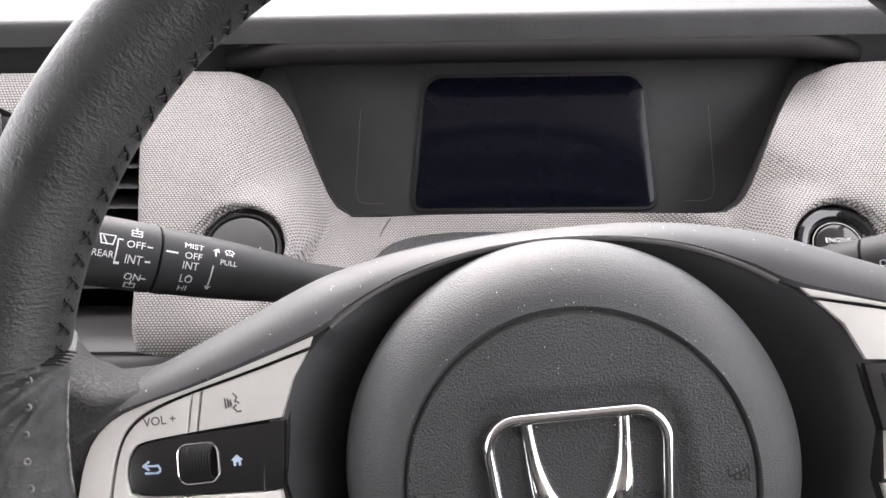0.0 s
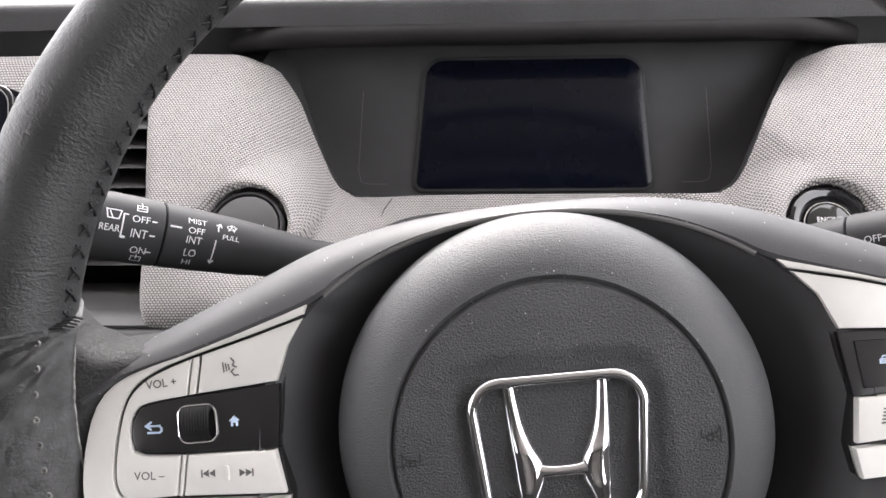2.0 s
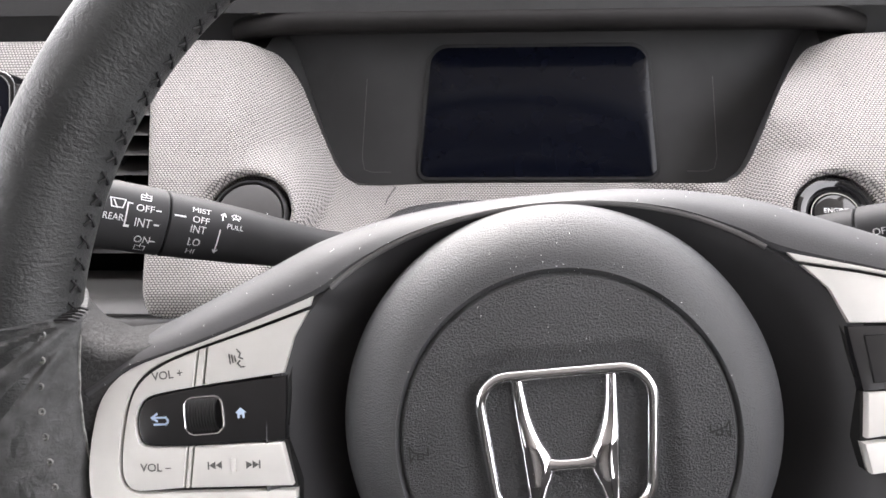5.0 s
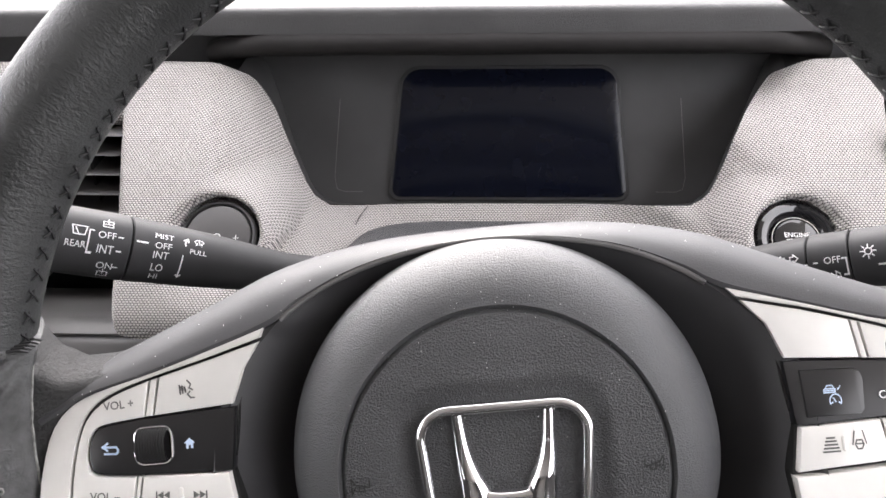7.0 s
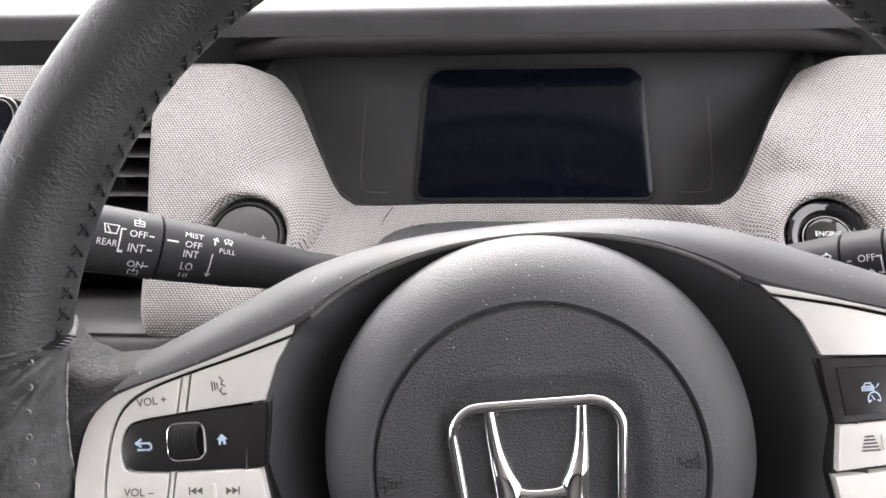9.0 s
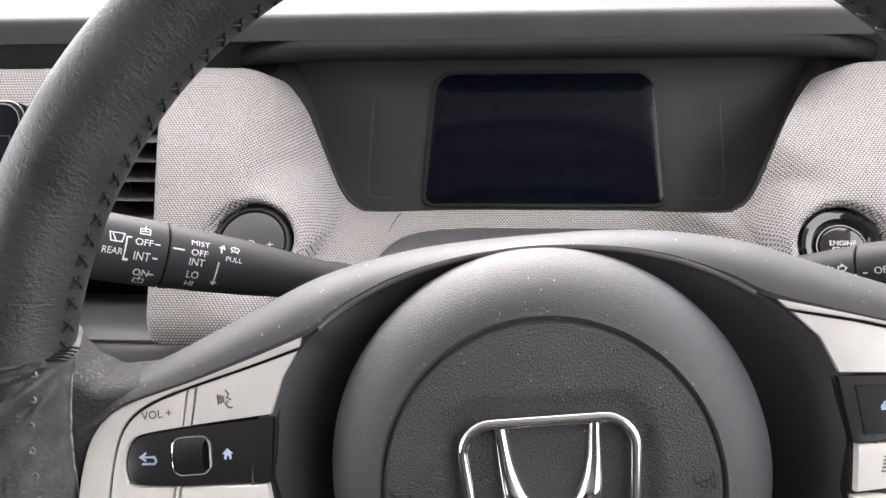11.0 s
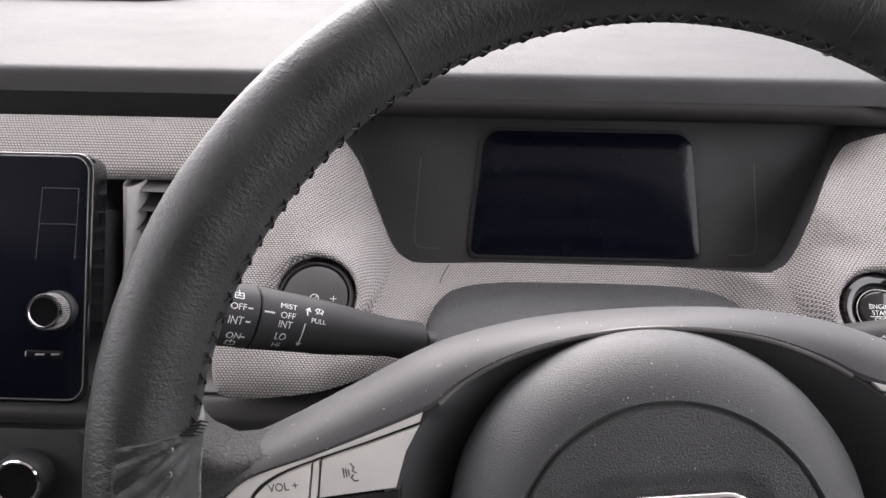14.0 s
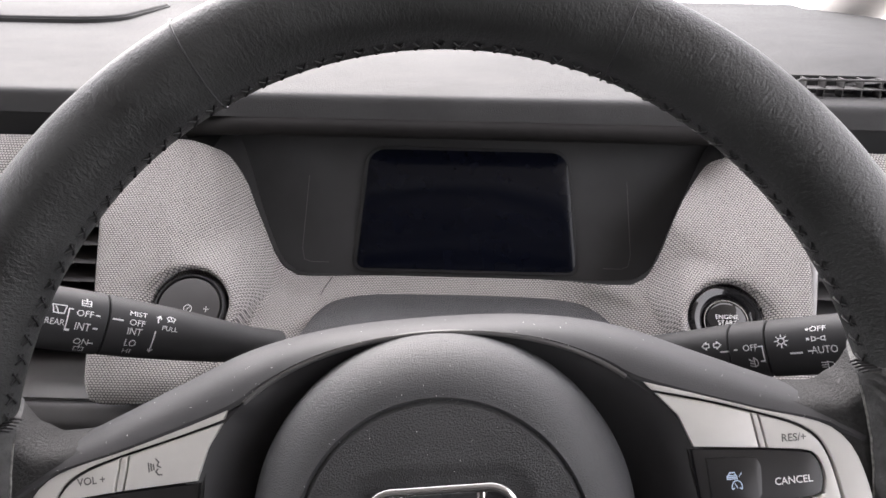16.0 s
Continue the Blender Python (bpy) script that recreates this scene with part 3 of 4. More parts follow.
raw = emb_outline(0.0470, 0.0515, 0.0425, 0.0090)
EF = []
for p, q in zip(raw, raw[1:] + raw[:1]):
    EF += [p.lerp(q, k / 3) for k in range(3)] if (q - p).length > 0.004 else [p]
emblem = part("emblem", grid(emblem_frame, len(EF), 12, True, True), M_CHROME, wheel, "chrome emblem frame")

# letter-like form inside the frame
INNER_X = [(-0.0206, 0.0094), (-0.0165, 0.0082), (-0.0125, 0.0066), (-0.0090, 0.0052), (-0.0060, 0.0049), (-0.0030, 0.0056), (0.0010, 0.0078), (0.0050, 0.0096), (0.0100, 0.0110), (0.0206, 0.0124)]
OUTER_X = [(-0.0206, 0.0138), (-0.016, 0.0142), (-0.004, 0.0152), (0.008, 0.0158), (0.0206, 0.0163)]


def h_arm(sx):
    def fn(a, b):
        y = -0.0206 + 0.0412 * a
        xi, xo = eased_table(INNER_X, y), eased_table(OUTER_X, y)
        th = math.pi * b
        x = (xi + xo) / 2 - (xo - xi) / 2 * math.cos(th)
        rise = min(0.0046, 0.55 * (xo - xi)) * math.sin(th) ** 0.9
        return (EMB[0] + sx * x, HC + y, 0.0160 + rise)
    return grid(fn, 60, 20)


def h_cross(a, b):
    x = -0.0088 + 0.0176 * a
    q = (x / 0.0088) ** 2
    half, th = 0.0023 + 0.0022 * q * q, math.pi * b
    return (EMB[0] + x, HC - 0.0066 + 0.0004 * q + half * math.cos(th), 0.0160 + 0.0038 * math.sin(th) ** 0.9)


for sx in (-1, 1):
    part("emblem_bar", h_arm(sx), M_CHROME, emblem)
part("emblem_bar", grid(h_cross, 32, 20), M_CHROME, emblem)

# dished ring round the cover
def panel_z(v):
    return 0.0005 - 0.30 * v


EA, EB = 0.0918, 0.0728


def ell(t):
    h = math.sin(t)
    reach = EA + 0.0043 * smooth01(math.cos(t) / 0.5) * smooth01((0.62 - h) / 0.3)
    return Vector((reach * math.cos(t), HC + (EB * h ** 0.71 if h > 0 else EA * h), 0))


DISH = [(0.0, -0.028), (0.2, -0.0235), (0.45, -0.0190), (0.7, -0.0158), (0.90, -0.0140), (1.0, -0.0135), (1.04, -0.0146), (1.12, -0.0152)]


def dish_point(a, b):
    t = 2 * math.pi * a
    f, z = DISH[round(b * 7)]
    c = Vector((0.066 * math.cos(t), HC + 0.066 * math.sin(t), 0))
    p = c.lerp(ell(t), f)
    lift = (panel_z(p.y) - 0.0005 if p.y < 0.024 else -0.0125 + 0.0045 * smooth01((0.04 - p.y) / 0.012)) + 0.0135
    return (p.x, p.y, z + lift * max(0.0, f) ** 1.5)


part("hub_dish", grid(dish_point, 160, 7, True), M_DISH, wheel, "smooth black dished ring")

def on_panel(x, y):
    """Plan of the switch panels, drawn in towards the hub where they stand proud of the wheel's plane."""
    n = panel_z(y)
    return x * (1 - 2.96 * n), y + n * (0.12 - 4.7 * y)


def outward(x, y):
    """The inner ends of the right-hand panel stand further from the hub."""
    return x + (0.0043 * smooth01((0.126 - x) / 0.034) * smooth01((0.030 - y) / 0.010) if x > 0 else 0.0)


def brow_edge(pts):
    return [(*on_panel(x, y - 0.0016), 0) for x, y in pts]


# upper brow from spoke to spoke
N_B = 100
LOWER = sample(brow_edge([(-0.154, 0.004), (-0.146, 0.0085), (-0.138, 0.0128), (-0.116, 0.0180), (-0.095, 0.0240), (-0.0785, 0.0290)]) + [tuple(ell(radians(d))) for d in (142, 135, 120, 105, 90, 75, 60, 45, 38)] + brow_edge([(0.0785, 0.0290), (0.095, 0.0240), (0.116, 0.0180), (0.138, 0.0128), (0.146, 0.0085), (0.154, 0.004)]), N_B)
UPPER = sample([(-0.162, 0.016, 0), (-0.146, 0.0200, 0), (-0.128, 0.0270, 0), (-0.1045, 0.0370, 0), (-0.075, 0.0490, 0), (-0.041, 0.0555, 0), (0, 0.0570, 0), (0.041, 0.0555, 0), (0.075, 0.0490, 0), (0.1045, 0.0370, 0), (0.128, 0.0270, 0), (0.146, 0.0200, 0), (0.162, 0.016, 0)], N_B)
BROW = [(0.0, -0.002), (0.03, 0.0004), (0.12, 0.0012), (0.35, -0.001), (0.6, -0.0055), (0.82, -0.012), (0.95, -0.020), (1.0, -0.029), (0.97, -0.040), (0.85, -0.055)]


def brow_point(a, b):
    i = round(a * N_B)
    f, z = BROW[round(b * 9)]
    p = LOWER[i].lerp(UPPER[i], f)
    base = panel_z(LOWER[i].y) if LOWER[i].y < 0.028 else -0.0125 + 0.0045 * smooth01((0.04 - LOWER[i].y) / 0.012)
    return (p.x, p.y, base + z)


part("spoke_brow", grid(brow_point, N_B, 9), M_SOFT, wheel, "satin dark grey upper spoke cover")


def lip_point(d):
    p = ell(radians(d))
    return p + Vector((0, 0, (panel_z(p.y) - 0.0005 if p.y < 0.024 else -0.0125 + 0.0045 * smooth01((0.04 - p.y) / 0.012)) + 0.0004))


# lip in a paler grey than the brow, standing for its edge highlight
part("brow_lip", sweep([lip_point(d) for d in range(38, 143, 2)], 0.0010, 8), M_LEDGE, wheel, "thin rounded edge, its highlight put into a lighter grey")
# leather at the roots of the spokes: a grained sleeve, and the sewn end of the rim leather over it
def sleeve(s):
    def fn(a, b):
        u = 0.124 + 0.044 * a
        top = 0.0262 - 0.0032 * smooth01(a / 0.35) + 0.004 * smooth01((a - 0.55) / 0.2) + 0.012 * smooth01((a - 0.72) / 0.28)
        v = top - b * (0.075 + 0.03 * a)
        edge = min(b / 0.10, 1.0)
        n = panel_z(v) * (1 - 0.75 * a) - 0.0022 + 0.0040 * a - 0.022 * (1 - edge) ** 2.2
        return (s * u, v, n)
    return fn


END_U = [(-0.09, 0.1490), (-0.029, 0.1531), (-0.021, 0.1542), (-0.0065, 0.1556), (0.0046, 0.1558), (0.0156, 0.1549), (0.030, 0.1528), (0.034, 0.1560), (0.045, 0.1640)]


def rim_end(s):
    def fn(a, b):
        v = 0.040 - 0.125 * b
        ru = math.sqrt(max((RR + 0.002) ** 2 - v * v, 0))
        eu = lerp_table(END_U, v)
        u = ru + (eu - ru) * a
        n = 0.0184 * math.cos(a * math.pi / 2) ** 0.75 + 0.0030 * a
        ang = math.atan2(v - 0.031, u - 0.1500)
        n += 0.0013 * math.sin(26 * ang + 2 * math.sin(5 * ang)) * smooth01((0.032 - v) / 0.004) * math.exp(-((v - 0.022) / 0.020) ** 2) * math.sin(math.pi * min(a * 1.05, 1))
        n -= 0.018 * smooth01((v - 0.027) / 0.012) * a
        return (s * u, v, n)
    return fn


for s in (-1, 1):
    part("spoke_sleeve", grid(sleeve(s), 30, 40), M_SLEEVE, wheel, "grained black leather sleeve")
    end = part("rim_leather_end", grid(rim_end(s), 48, 130), M_WORN, wheel, "gathered and sewn end of the rim leather")
    fe = rim_end(s)
    part("cut_edge", sweep([Vector(fe(1.0, 0.13 + 0.03 * k)) + Vector((0, 0, 0.0003 + 0.0002 * math.sin(9 * k))) for k in range(29)], 0.00045, 6), M_EDGE, end, "pale worn cut edge of the leather")
    for k in range(9):
        p = Vector(fe(0.68, 0.115 + 0.0645 * k))
        part("stitch_hole", moved(lathe([(0.0003, -0.0004), (0.0006, 0.0003), (0.0010, 0.0004), (0.0013, 0.0)], 12), Matrix.Translation(p + Vector((0, 0, 0.0002)))), M_EDGE, end, "pale stitch hole")
    for k in range(5):
        p0 = Vector(fe(0.92 - 0.02 * k, 0.064 + 0.006 * k))
        part("tie_thread", sweep([p0 + Vector((s * 0.0040, -0.0012, -0.001)), p0 + Vector((s * 0.0015, 0.0002 * k, 0.0014)), p0 + Vector((-s * 0.0024, 0.0006, 0.0008)), p0 + Vector((-s * 0.0034, -0.0002, -0.0016))], 0.0005, 6), M_THREAD, end)

# switch panels
OUTL = [(-0.0762, 0.0290), (-0.095, 0.0232), (-0.116, 0.0172), (-0.132, 0.0132), (-0.1430, 0.0090), (-0.1500, 0.0020), (-0.1540, -0.009), (-0.1562, -0.022), (-0.1555, -0.033), (-0.151, -0.0385), (-0.145, -0.0405), (-0.089, -0.0430), (-0.0880, -0.033), (-0.0902, -0.016), (-0.0880, -0.004), (-0.0866, 0.0048), (-0.0835, 0.0170)]
GROOVE = [(-0.0797, 0.0245), (-0.096, 0.0203), (-0.115, 0.0156), (-0.128, 0.0117), (-0.136, 0.0072), (-0.1405, 0.0010), (-0.1435, -0.0095), (-0.1452, -0.021), (-0.1440, -0.027), (-0.1400, -0.0297), (-0.0893, -0.0325)]
FRAME = OUTL[:13] + [(-0.0890, -0.0330)] + [(-0.1400, -0.0302), (-0.1446, -0.0274), (-0.1458, -0.021), (-0.1441, -0.0093), (-0.1410, 0.0013), (-0.1364, 0.0077), (-0.1282, 0.0122), (-0.115, 0.0161), (-0.096, 0.0208), (-0.0778, 0.0257)]
INNER_KEY = [(-0.0782, 0.0245), (-0.096, 0.0198), (-0.1128, 0.0157), (-0.1153, 0.0034), (-0.0885, 0.0052), (-0.0838, 0.0165)]
ROCKER = [(-0.1166, 0.0148), (-0.128, 0.0112), (-0.1356, 0.0068), (-0.1400, 0.0008), (-0.1430, -0.0096), (-0.1447, -0.021), (-0.1436, -0.0266), (-0.1398, -0.0292), (-0.1250, -0.0294), (-0.1227, -0.0163), (-0.1366, -0.0150), (-0.1390, -0.0112), (-0.1391, -0.0058), (-0.1368, -0.0004), (-0.1322, 0.0018), (-0.1191, 0.0031)]
LOW_KEY = [(-0.1202, -0.0164), (-0.0912, -0.0172), (-0.0890, -0.0315), (-0.1225, -0.0296)]
BLACK_KEY = [(-0.0878, 0.0042), (-0.117, 0.0026), (-0.1322, 0.0011), (-0.1363, -0.0010), (-0.1383, -0.0060), (-0.1382, -0.0110), (-0.1360, -0.0142), (-0.122, -0.0156), (-0.0900, -0.0166), (-0.0888, -0.005)]


def curved(points, i, j, n):
    """The outline with the run from point i to point j drawn as a smooth line of n steps."""
    return list(points[:i]) + [(p.x, p.y) for p in sample([(x, y, 0) for x, y in points[i:j + 1]], n)] + list(points[j + 1:])


OUTL_S = curved(OUTL, 0, 11, 40)
FRAME_S = OUTL_S[:42] + [(-0.0890, -0.0330)] + [(p.x, p.y) for p in sample([(x, y, 0) for x, y in FRAME[14:]], 36)]
ROCKER_S = curved(ROCKER, 0, 8, 30)
ROCKER_S = curved(ROCKER_S, len(ROCKER_S) - 7, len(ROCKER_S) - 1, 18)
BLACK_S = curved(BLACK_KEY, 0, 8, 30)


def side_switches(s, label):
    def w(p):
        x, y = on_panel(outward(-s * p.x, p.y), p.y)
        return Vector((x, y, p.z + panel_z(p.y)))
    def pl(outline, top, thick, bev=0.0006):
        return plate(outline, top, thick, bev, 2, w)
    panel = part("switch_panel", pl(OUTL_S, -0.0022, 0.008, 0.0002), M_GAP, wheel, label)
    part("panel_frame", pl(FRAME_S, 0.0012, 0.005, 0.0009), M_SILVER, panel, "silver painted frame")
    part("inner_button", pl(INNER_KEY, 0.0012, 0.005, 0.0007), M_SILVER, panel, "silver button")
    part("rocker_button", pl(ROCKER_S, 0.0012, 0.005, 0.0007), M_SILVER, panel, "silver rocker button")
    part("divider", pl([(-0.1136, 0.0154), (-0.1159, 0.0150), (-0.1184, 0.0032), (-0.1161, 0.0034)], 0.0009, 0.004, 0.0004), M_SILVER, panel, "narrow silver strip")
    part("lower_divider", pl([(-0.1209, -0.0163), (-0.1220, -0.0163), (-0.1243, -0.0295), (-0.1232, -0.0296)], 0.0009, 0.004, 0.0002), M_SILVER, panel, "narrow silver strip")
    part("lower_button", pl(LOW_KEY, 0.0012, 0.005, 0.0007), M_SILVER, panel, "silver button")
    part("black_insert", pl(BLACK_S, 0.0006, 0.005, 0.0006), M_PIANO, panel, "black insert")
    return panel, w


def mark(bm, x, y, turn, mat, parent, w, z=0.0014, label="printed marking"):
    """Print on a panel, at x and y of the left panel's mirror s."""
    c, d = math.cos(radians(turn)), math.sin(radians(turn))
    for v in bm.verts:
        px, py = x + c * v.co.x - d * v.co.y, y + d * v.co.x + c * v.co.y
        v.co = Vector((*on_panel(outward(px, py), py), z + panel_z(py)))
    return part("marking", bm, mat, parent, label, smooth=False)


left, lw = side_switches(-1, "silver and black switch panel with volume keys")
mark(letters("VOL +", 0.0026, weight=0.016), -0.1270, 0.0078, 3, M_PRINT, left, lw, label="dark printed word VOL+")
mark(letters("VOL \u2013", 0.0026, weight=0.016), -0.1335, -0.0220, -4, M_PRINT, left, lw, label="dark printed word VOL-")
voice = [[(0.0006, 0.0030), (0.0016, 0.0018), (0.0010, 0.0006), (0.0022, 0.0)], [(0.0012, -0.0006), (0.0004, -0.0014), (0.0014, -0.0026), (0.0026, -0.0026)], [(-0.0004, 0.001), (-0.0002, -0.0006)], [(-0.0013, 0.0013), (-0.0011, -0.0009)], [(-0.0022, 0.0016), (-0.0020, -0.0012)]]
mark(bars(voice, 0.0005), -0.1037, 0.0110, 0, M_PRINT, left, lw, label="speech symbol")
home = bmesh.new()
home.faces.new([home.verts.new(p) for p in ((-0.0024, 0.0002, 0), (0.0, 0.0024, 0), (0.0024, 0.0002, 0), (0.0015, 0.0002, 0), (0.0015, -0.0020, 0), (0.0005, -0.0020, 0), (0.0005, -0.0006, 0), (-0.0005, -0.0006, 0), (-0.0005, -0.0020, 0), (-0.0015, -0.0020, 0), (-0.0015, 0.0002, 0))])
mark(moved(home, Matrix.Scale(0.8, 4)), -0.1039, -0.0066, 0, M_BLUEWHITE, left, lw, 0.0009, "pale blue house symbol")
mark(bars([[(-0.0010, 0.0020), (-0.0026, 0.0008), (0.0020, 0.0008), (0.0026, 0.0), (0.0026, -0.0008), (0.0020, -0.0014), (-0.0018, -0.0014)], [(-0.0026, 0.0008), (-0.0010, -0.0003)]], 0.0007), -0.1310, -0.0066, -3, M_BLUEWHITE, left, lw, 0.0009, "pale blue return arrow")


def skip(sg):
    bm = bmesh.new()
    for k in (0, 1):
        bm.faces.new([bm.verts.new((sg * (x + k * 0.0021), y, 0)) for x, y in ((0, 0.0013), (0.0021, 0), (0, -0.0013))])
    bm.faces.new([bm.verts.new((sg * x, y, 0)) for x, y in ((0.0042, 0.0013), (0.0047, 0.0013), (0.0047, -0.0013), (0.0042, -0.0013))])
    return bm


mark(skip(-1), -0.1115, -0.0228, -2, M_PRINT, left, lw, label="skip back symbol")
mark(skip(1), -0.1035, -0.0234, -2, M_PRINT, left, lw, label="skip forward symbol")
for pan, s in ((left, -1),):
    part("key_ridge", plate(rounded(0.0016, 0.0050, 0.0007, -0.1076, -0.0231), 0.0020, 0.001, 0.0004, 2, lw), M_SILVER, pan, "small raised silver ridge")


# ribbed roller between chrome cheeks
def roller_v(a, b):
    # ribs run up and down, side by side
    u = -0.1212 + 0.0102 * a
    th = math.pi * (b * 1.1 - 0.05)
    k = 0.0050 + (0.0007 if round(a * 44) % 4 < 2 else 0)
    x, y = on_panel(u, -0.0064)
    return Vector((x, y + k * math.cos(th), 0.0002 + k * 0.75 * math.sin(th) + panel_z(-0.0064)))


part("scroll_roller", grid(roller_v, 44, 40), M_BLACK, left, "ribbed black thumb roller")
ring = [lw(Vector((x, y, 0.0010))) for x, y in rounded(0.0124, 0.0122, 0.0030, -0.1161, -0.0064)]
part("roller_frame", sweep(ring + ring[:1], 0.00045, 8), M_CHROME, left, "thin chrome frame round the roller")
right, rw_ = side_switches(1, "silver and black switch panel with cruise control keys")
mark(letters("RES/+", 0.0026, weight=0.016), 0.1290, 0.0062, 0, M_PRINT, right, rw_, label="dark printed word RES/+")
mark(letters("SET/\u2013", 0.0026, weight=0.016), 0.1335, -0.0220, 4, M_PRINT, right, rw_, label="dark printed word SET/-")
mark(letters("CANCEL", 0.0025, weight=0.016), 0.1275, -0.0085, 2, M_WHITE, right, rw_, 0.0012, "white printed word CANCEL")
part("cruise_button", plate([(0.0925, 0.0010), (0.112, 0.0005), (0.1145, -0.0008), (0.1155, -0.0030), (0.1150, -0.0125), (0.1135, -0.0142), (0.0935, -0.0142)], 0.0013, 0.002, 0.0006, 2, lambda p: Vector((*on_panel(outward(p.x, p.y), p.y), p.z + panel_z(p.y)))), M_PIANO, right, "black button")
car = [[(-0.0030, 0.0002), (-0.0030, 0.0012), (-0.0024, 0.0014), (-0.0018, 0.0024), (0.0002, 0.0024), (0.0008, 0.0014), (0.0012, 0.0012), (0.0012, 0.0002), (-0.0030, 0.0002)], [(-0.0028, 0.0008), (0.0010, 0.0008)], [(-0.0024, 0.0014), (0.0008, 0.0014)], [(0.0032, 0.0020), (0.0022, 0.0010)],
       [(0.0010 + 0.0022 * math.cos(radians(k)), -0.0026 + 0.0022 * math.sin(radians(k))) for k in range(-20, 201, 20)], [(0.0010, -0.0028), (0.0002, -0.0016)], [(0.0022, -0.0030), (0.0030, -0.0034)], [(-0.0002, -0.0030), (-0.0010, -0.0034)]]
mark(bars(car, 0.00042), 0.1030, -0.0068, 0, M_BLUEWHITE, right, rw_, 0.0016, "pale blue cruise control symbol")
lane = [[(-0.0014 - 0.0004 * k, 0.0022 - 0.0011 * k), (0.0014 + 0.0004 * k, 0.0022 - 0.0011 * k)] for k in range(5)]
mark(bars(lane, 0.0006), 0.1005, -0.0232, 0, M_PRINT, right, rw_, label="distance symbol")
keep = [[(-0.0026, -0.0010), (-0.0016, 0.0030)], [(0.0026, -0.0010), (0.0016, 0.0030)], [(-0.0016, -0.0012), (-0.0010, 0.0002), (0.0010, 0.0002), (0.0016, -0.0012), (0.0008, -0.0026), (-0.0008, -0.0026), (-0.0016, -0.0012)], [(-0.0010, -0.0010), (0.0010, -0.0010)]]
mark(bars(keep, 0.0005), 0.1112, -0.0225, 0, M_PRINT, right, rw_, label="lane keeping symbol")
part("key_ridge", plate(rounded(0.0016, 0.0050, 0.0007, 0.1055, -0.0230), 0.0020, 0.001, 0.0004, 2, lambda p: Vector((*on_panel(outward(p.x, p.y), p.y), p.z + panel_z(p.y)))), M_SILVER, right, "small raised silver ridge")

# ---- steering column cover, which carries the wheel
column = thing("steering_column", "black plastic steering column cover behind the wheel", "steering column")


def column_point(a, b):
    y = 0.262 + 0.165 * a
    th = 2 * math.pi * b
    w, h = 0.097 + 0.004 * a, 0.055
    c, s = math.cos(th), math.sin(th)
    z = 0.590 - 0.25 * max(0.0, y - 0.365) - 0.0
    return (0.039 + w * math.copysign(abs(c) ** 0.45, c), y, z + h * math.copysign(abs(s) ** 0.5, s) * (0.9 + 0.1 * smooth01(a * 2)))


cbm = grid(column_point, 12, 64, close_v=True)
cbm.verts.ensure_lookup_table()
cbm.faces.new([cbm.verts[j] for j in range(64)])
part("column_cover", cbm, M_GRAIN, column)
part("hub_shaft", moved(lathe([(0.0, 0.0), (0.060, 0.0), (0.060, -0.05), (0.0, -0.05)], 48), WHEEL @ Matrix.Translation((0, HC, -0.03))), M_BLACK, column, "black boss behind the wheel")


# ---- stalks
def stalk(name, label, tip, root, radii, flat, mat):
    """A tapered lever: returns the thing and fn(d, angle) for places on its skin; angle 0 faces the driver and goes upwards."""
    root, tip = Vector(root), Vector(tip)
    ax = (tip - root).normalized()
    length = (tip - root).length
    up = (Vector((0, 0, 1)) - ax * ax.z).normalized()
    face = up.cross(ax)
    if face.y > 0:
        face = -face
    def skin(d, ang, lift=0.0):
        r = lerp_table(radii, d / length) + lift
        c, s = math.cos(ang), math.sin(ang)
        return root + ax * d + face * r * flat * math.copysign(abs(c) ** 0.85, c) + up * r * math.copysign(abs(s) ** 0.85, s)
    ob = thing(name, label, "control stalk")
    return ob, skin, length


def stalk_piece(skin, d0, d1, n=20, shrink=0.0006, m=40):
    def fn(a, b):
        i = round(a * (n + 4))
        if i in (0, 1):
            d, l = d0, (-0.004 if i == 0 else -shrink)
        elif i in (n + 3, n + 4):
            d, l = d1, (-0.004 if i == n + 4 else -shrink)
        else:
            d, l = d0 + 0.0005 + (d1 - d0 - 0.001) * (i - 2) / n, 0.0
        return skin(d, 2 * math.pi * b, l)
    bm = grid(fn, n + 4, m, close_v=True)
    bm.verts.ensure_lookup_table()
    for i in (0, n + 4):
        bm.faces.new([bm.verts[i * m + j] for j in range(m)])
    return bm


def on_stalk(bm, skin, d, ang, size_r, sign, mat, parent, label, turn=0.0):
    """Print on the lever: x of the print runs along it (sign: +1 towards the tip), y round it."""
    c, s = math.cos(radians(turn)), math.sin(radians(turn))
    for v in bm.verts:
        x, y = c * v.co.x - s * v.co.y, s * v.co.x + c * v.co.y
        v.co = skin(d + sign * x, ang + y / size_r, 0.00015)
    return part("marking", bm, mat, parent, label, smooth=False)


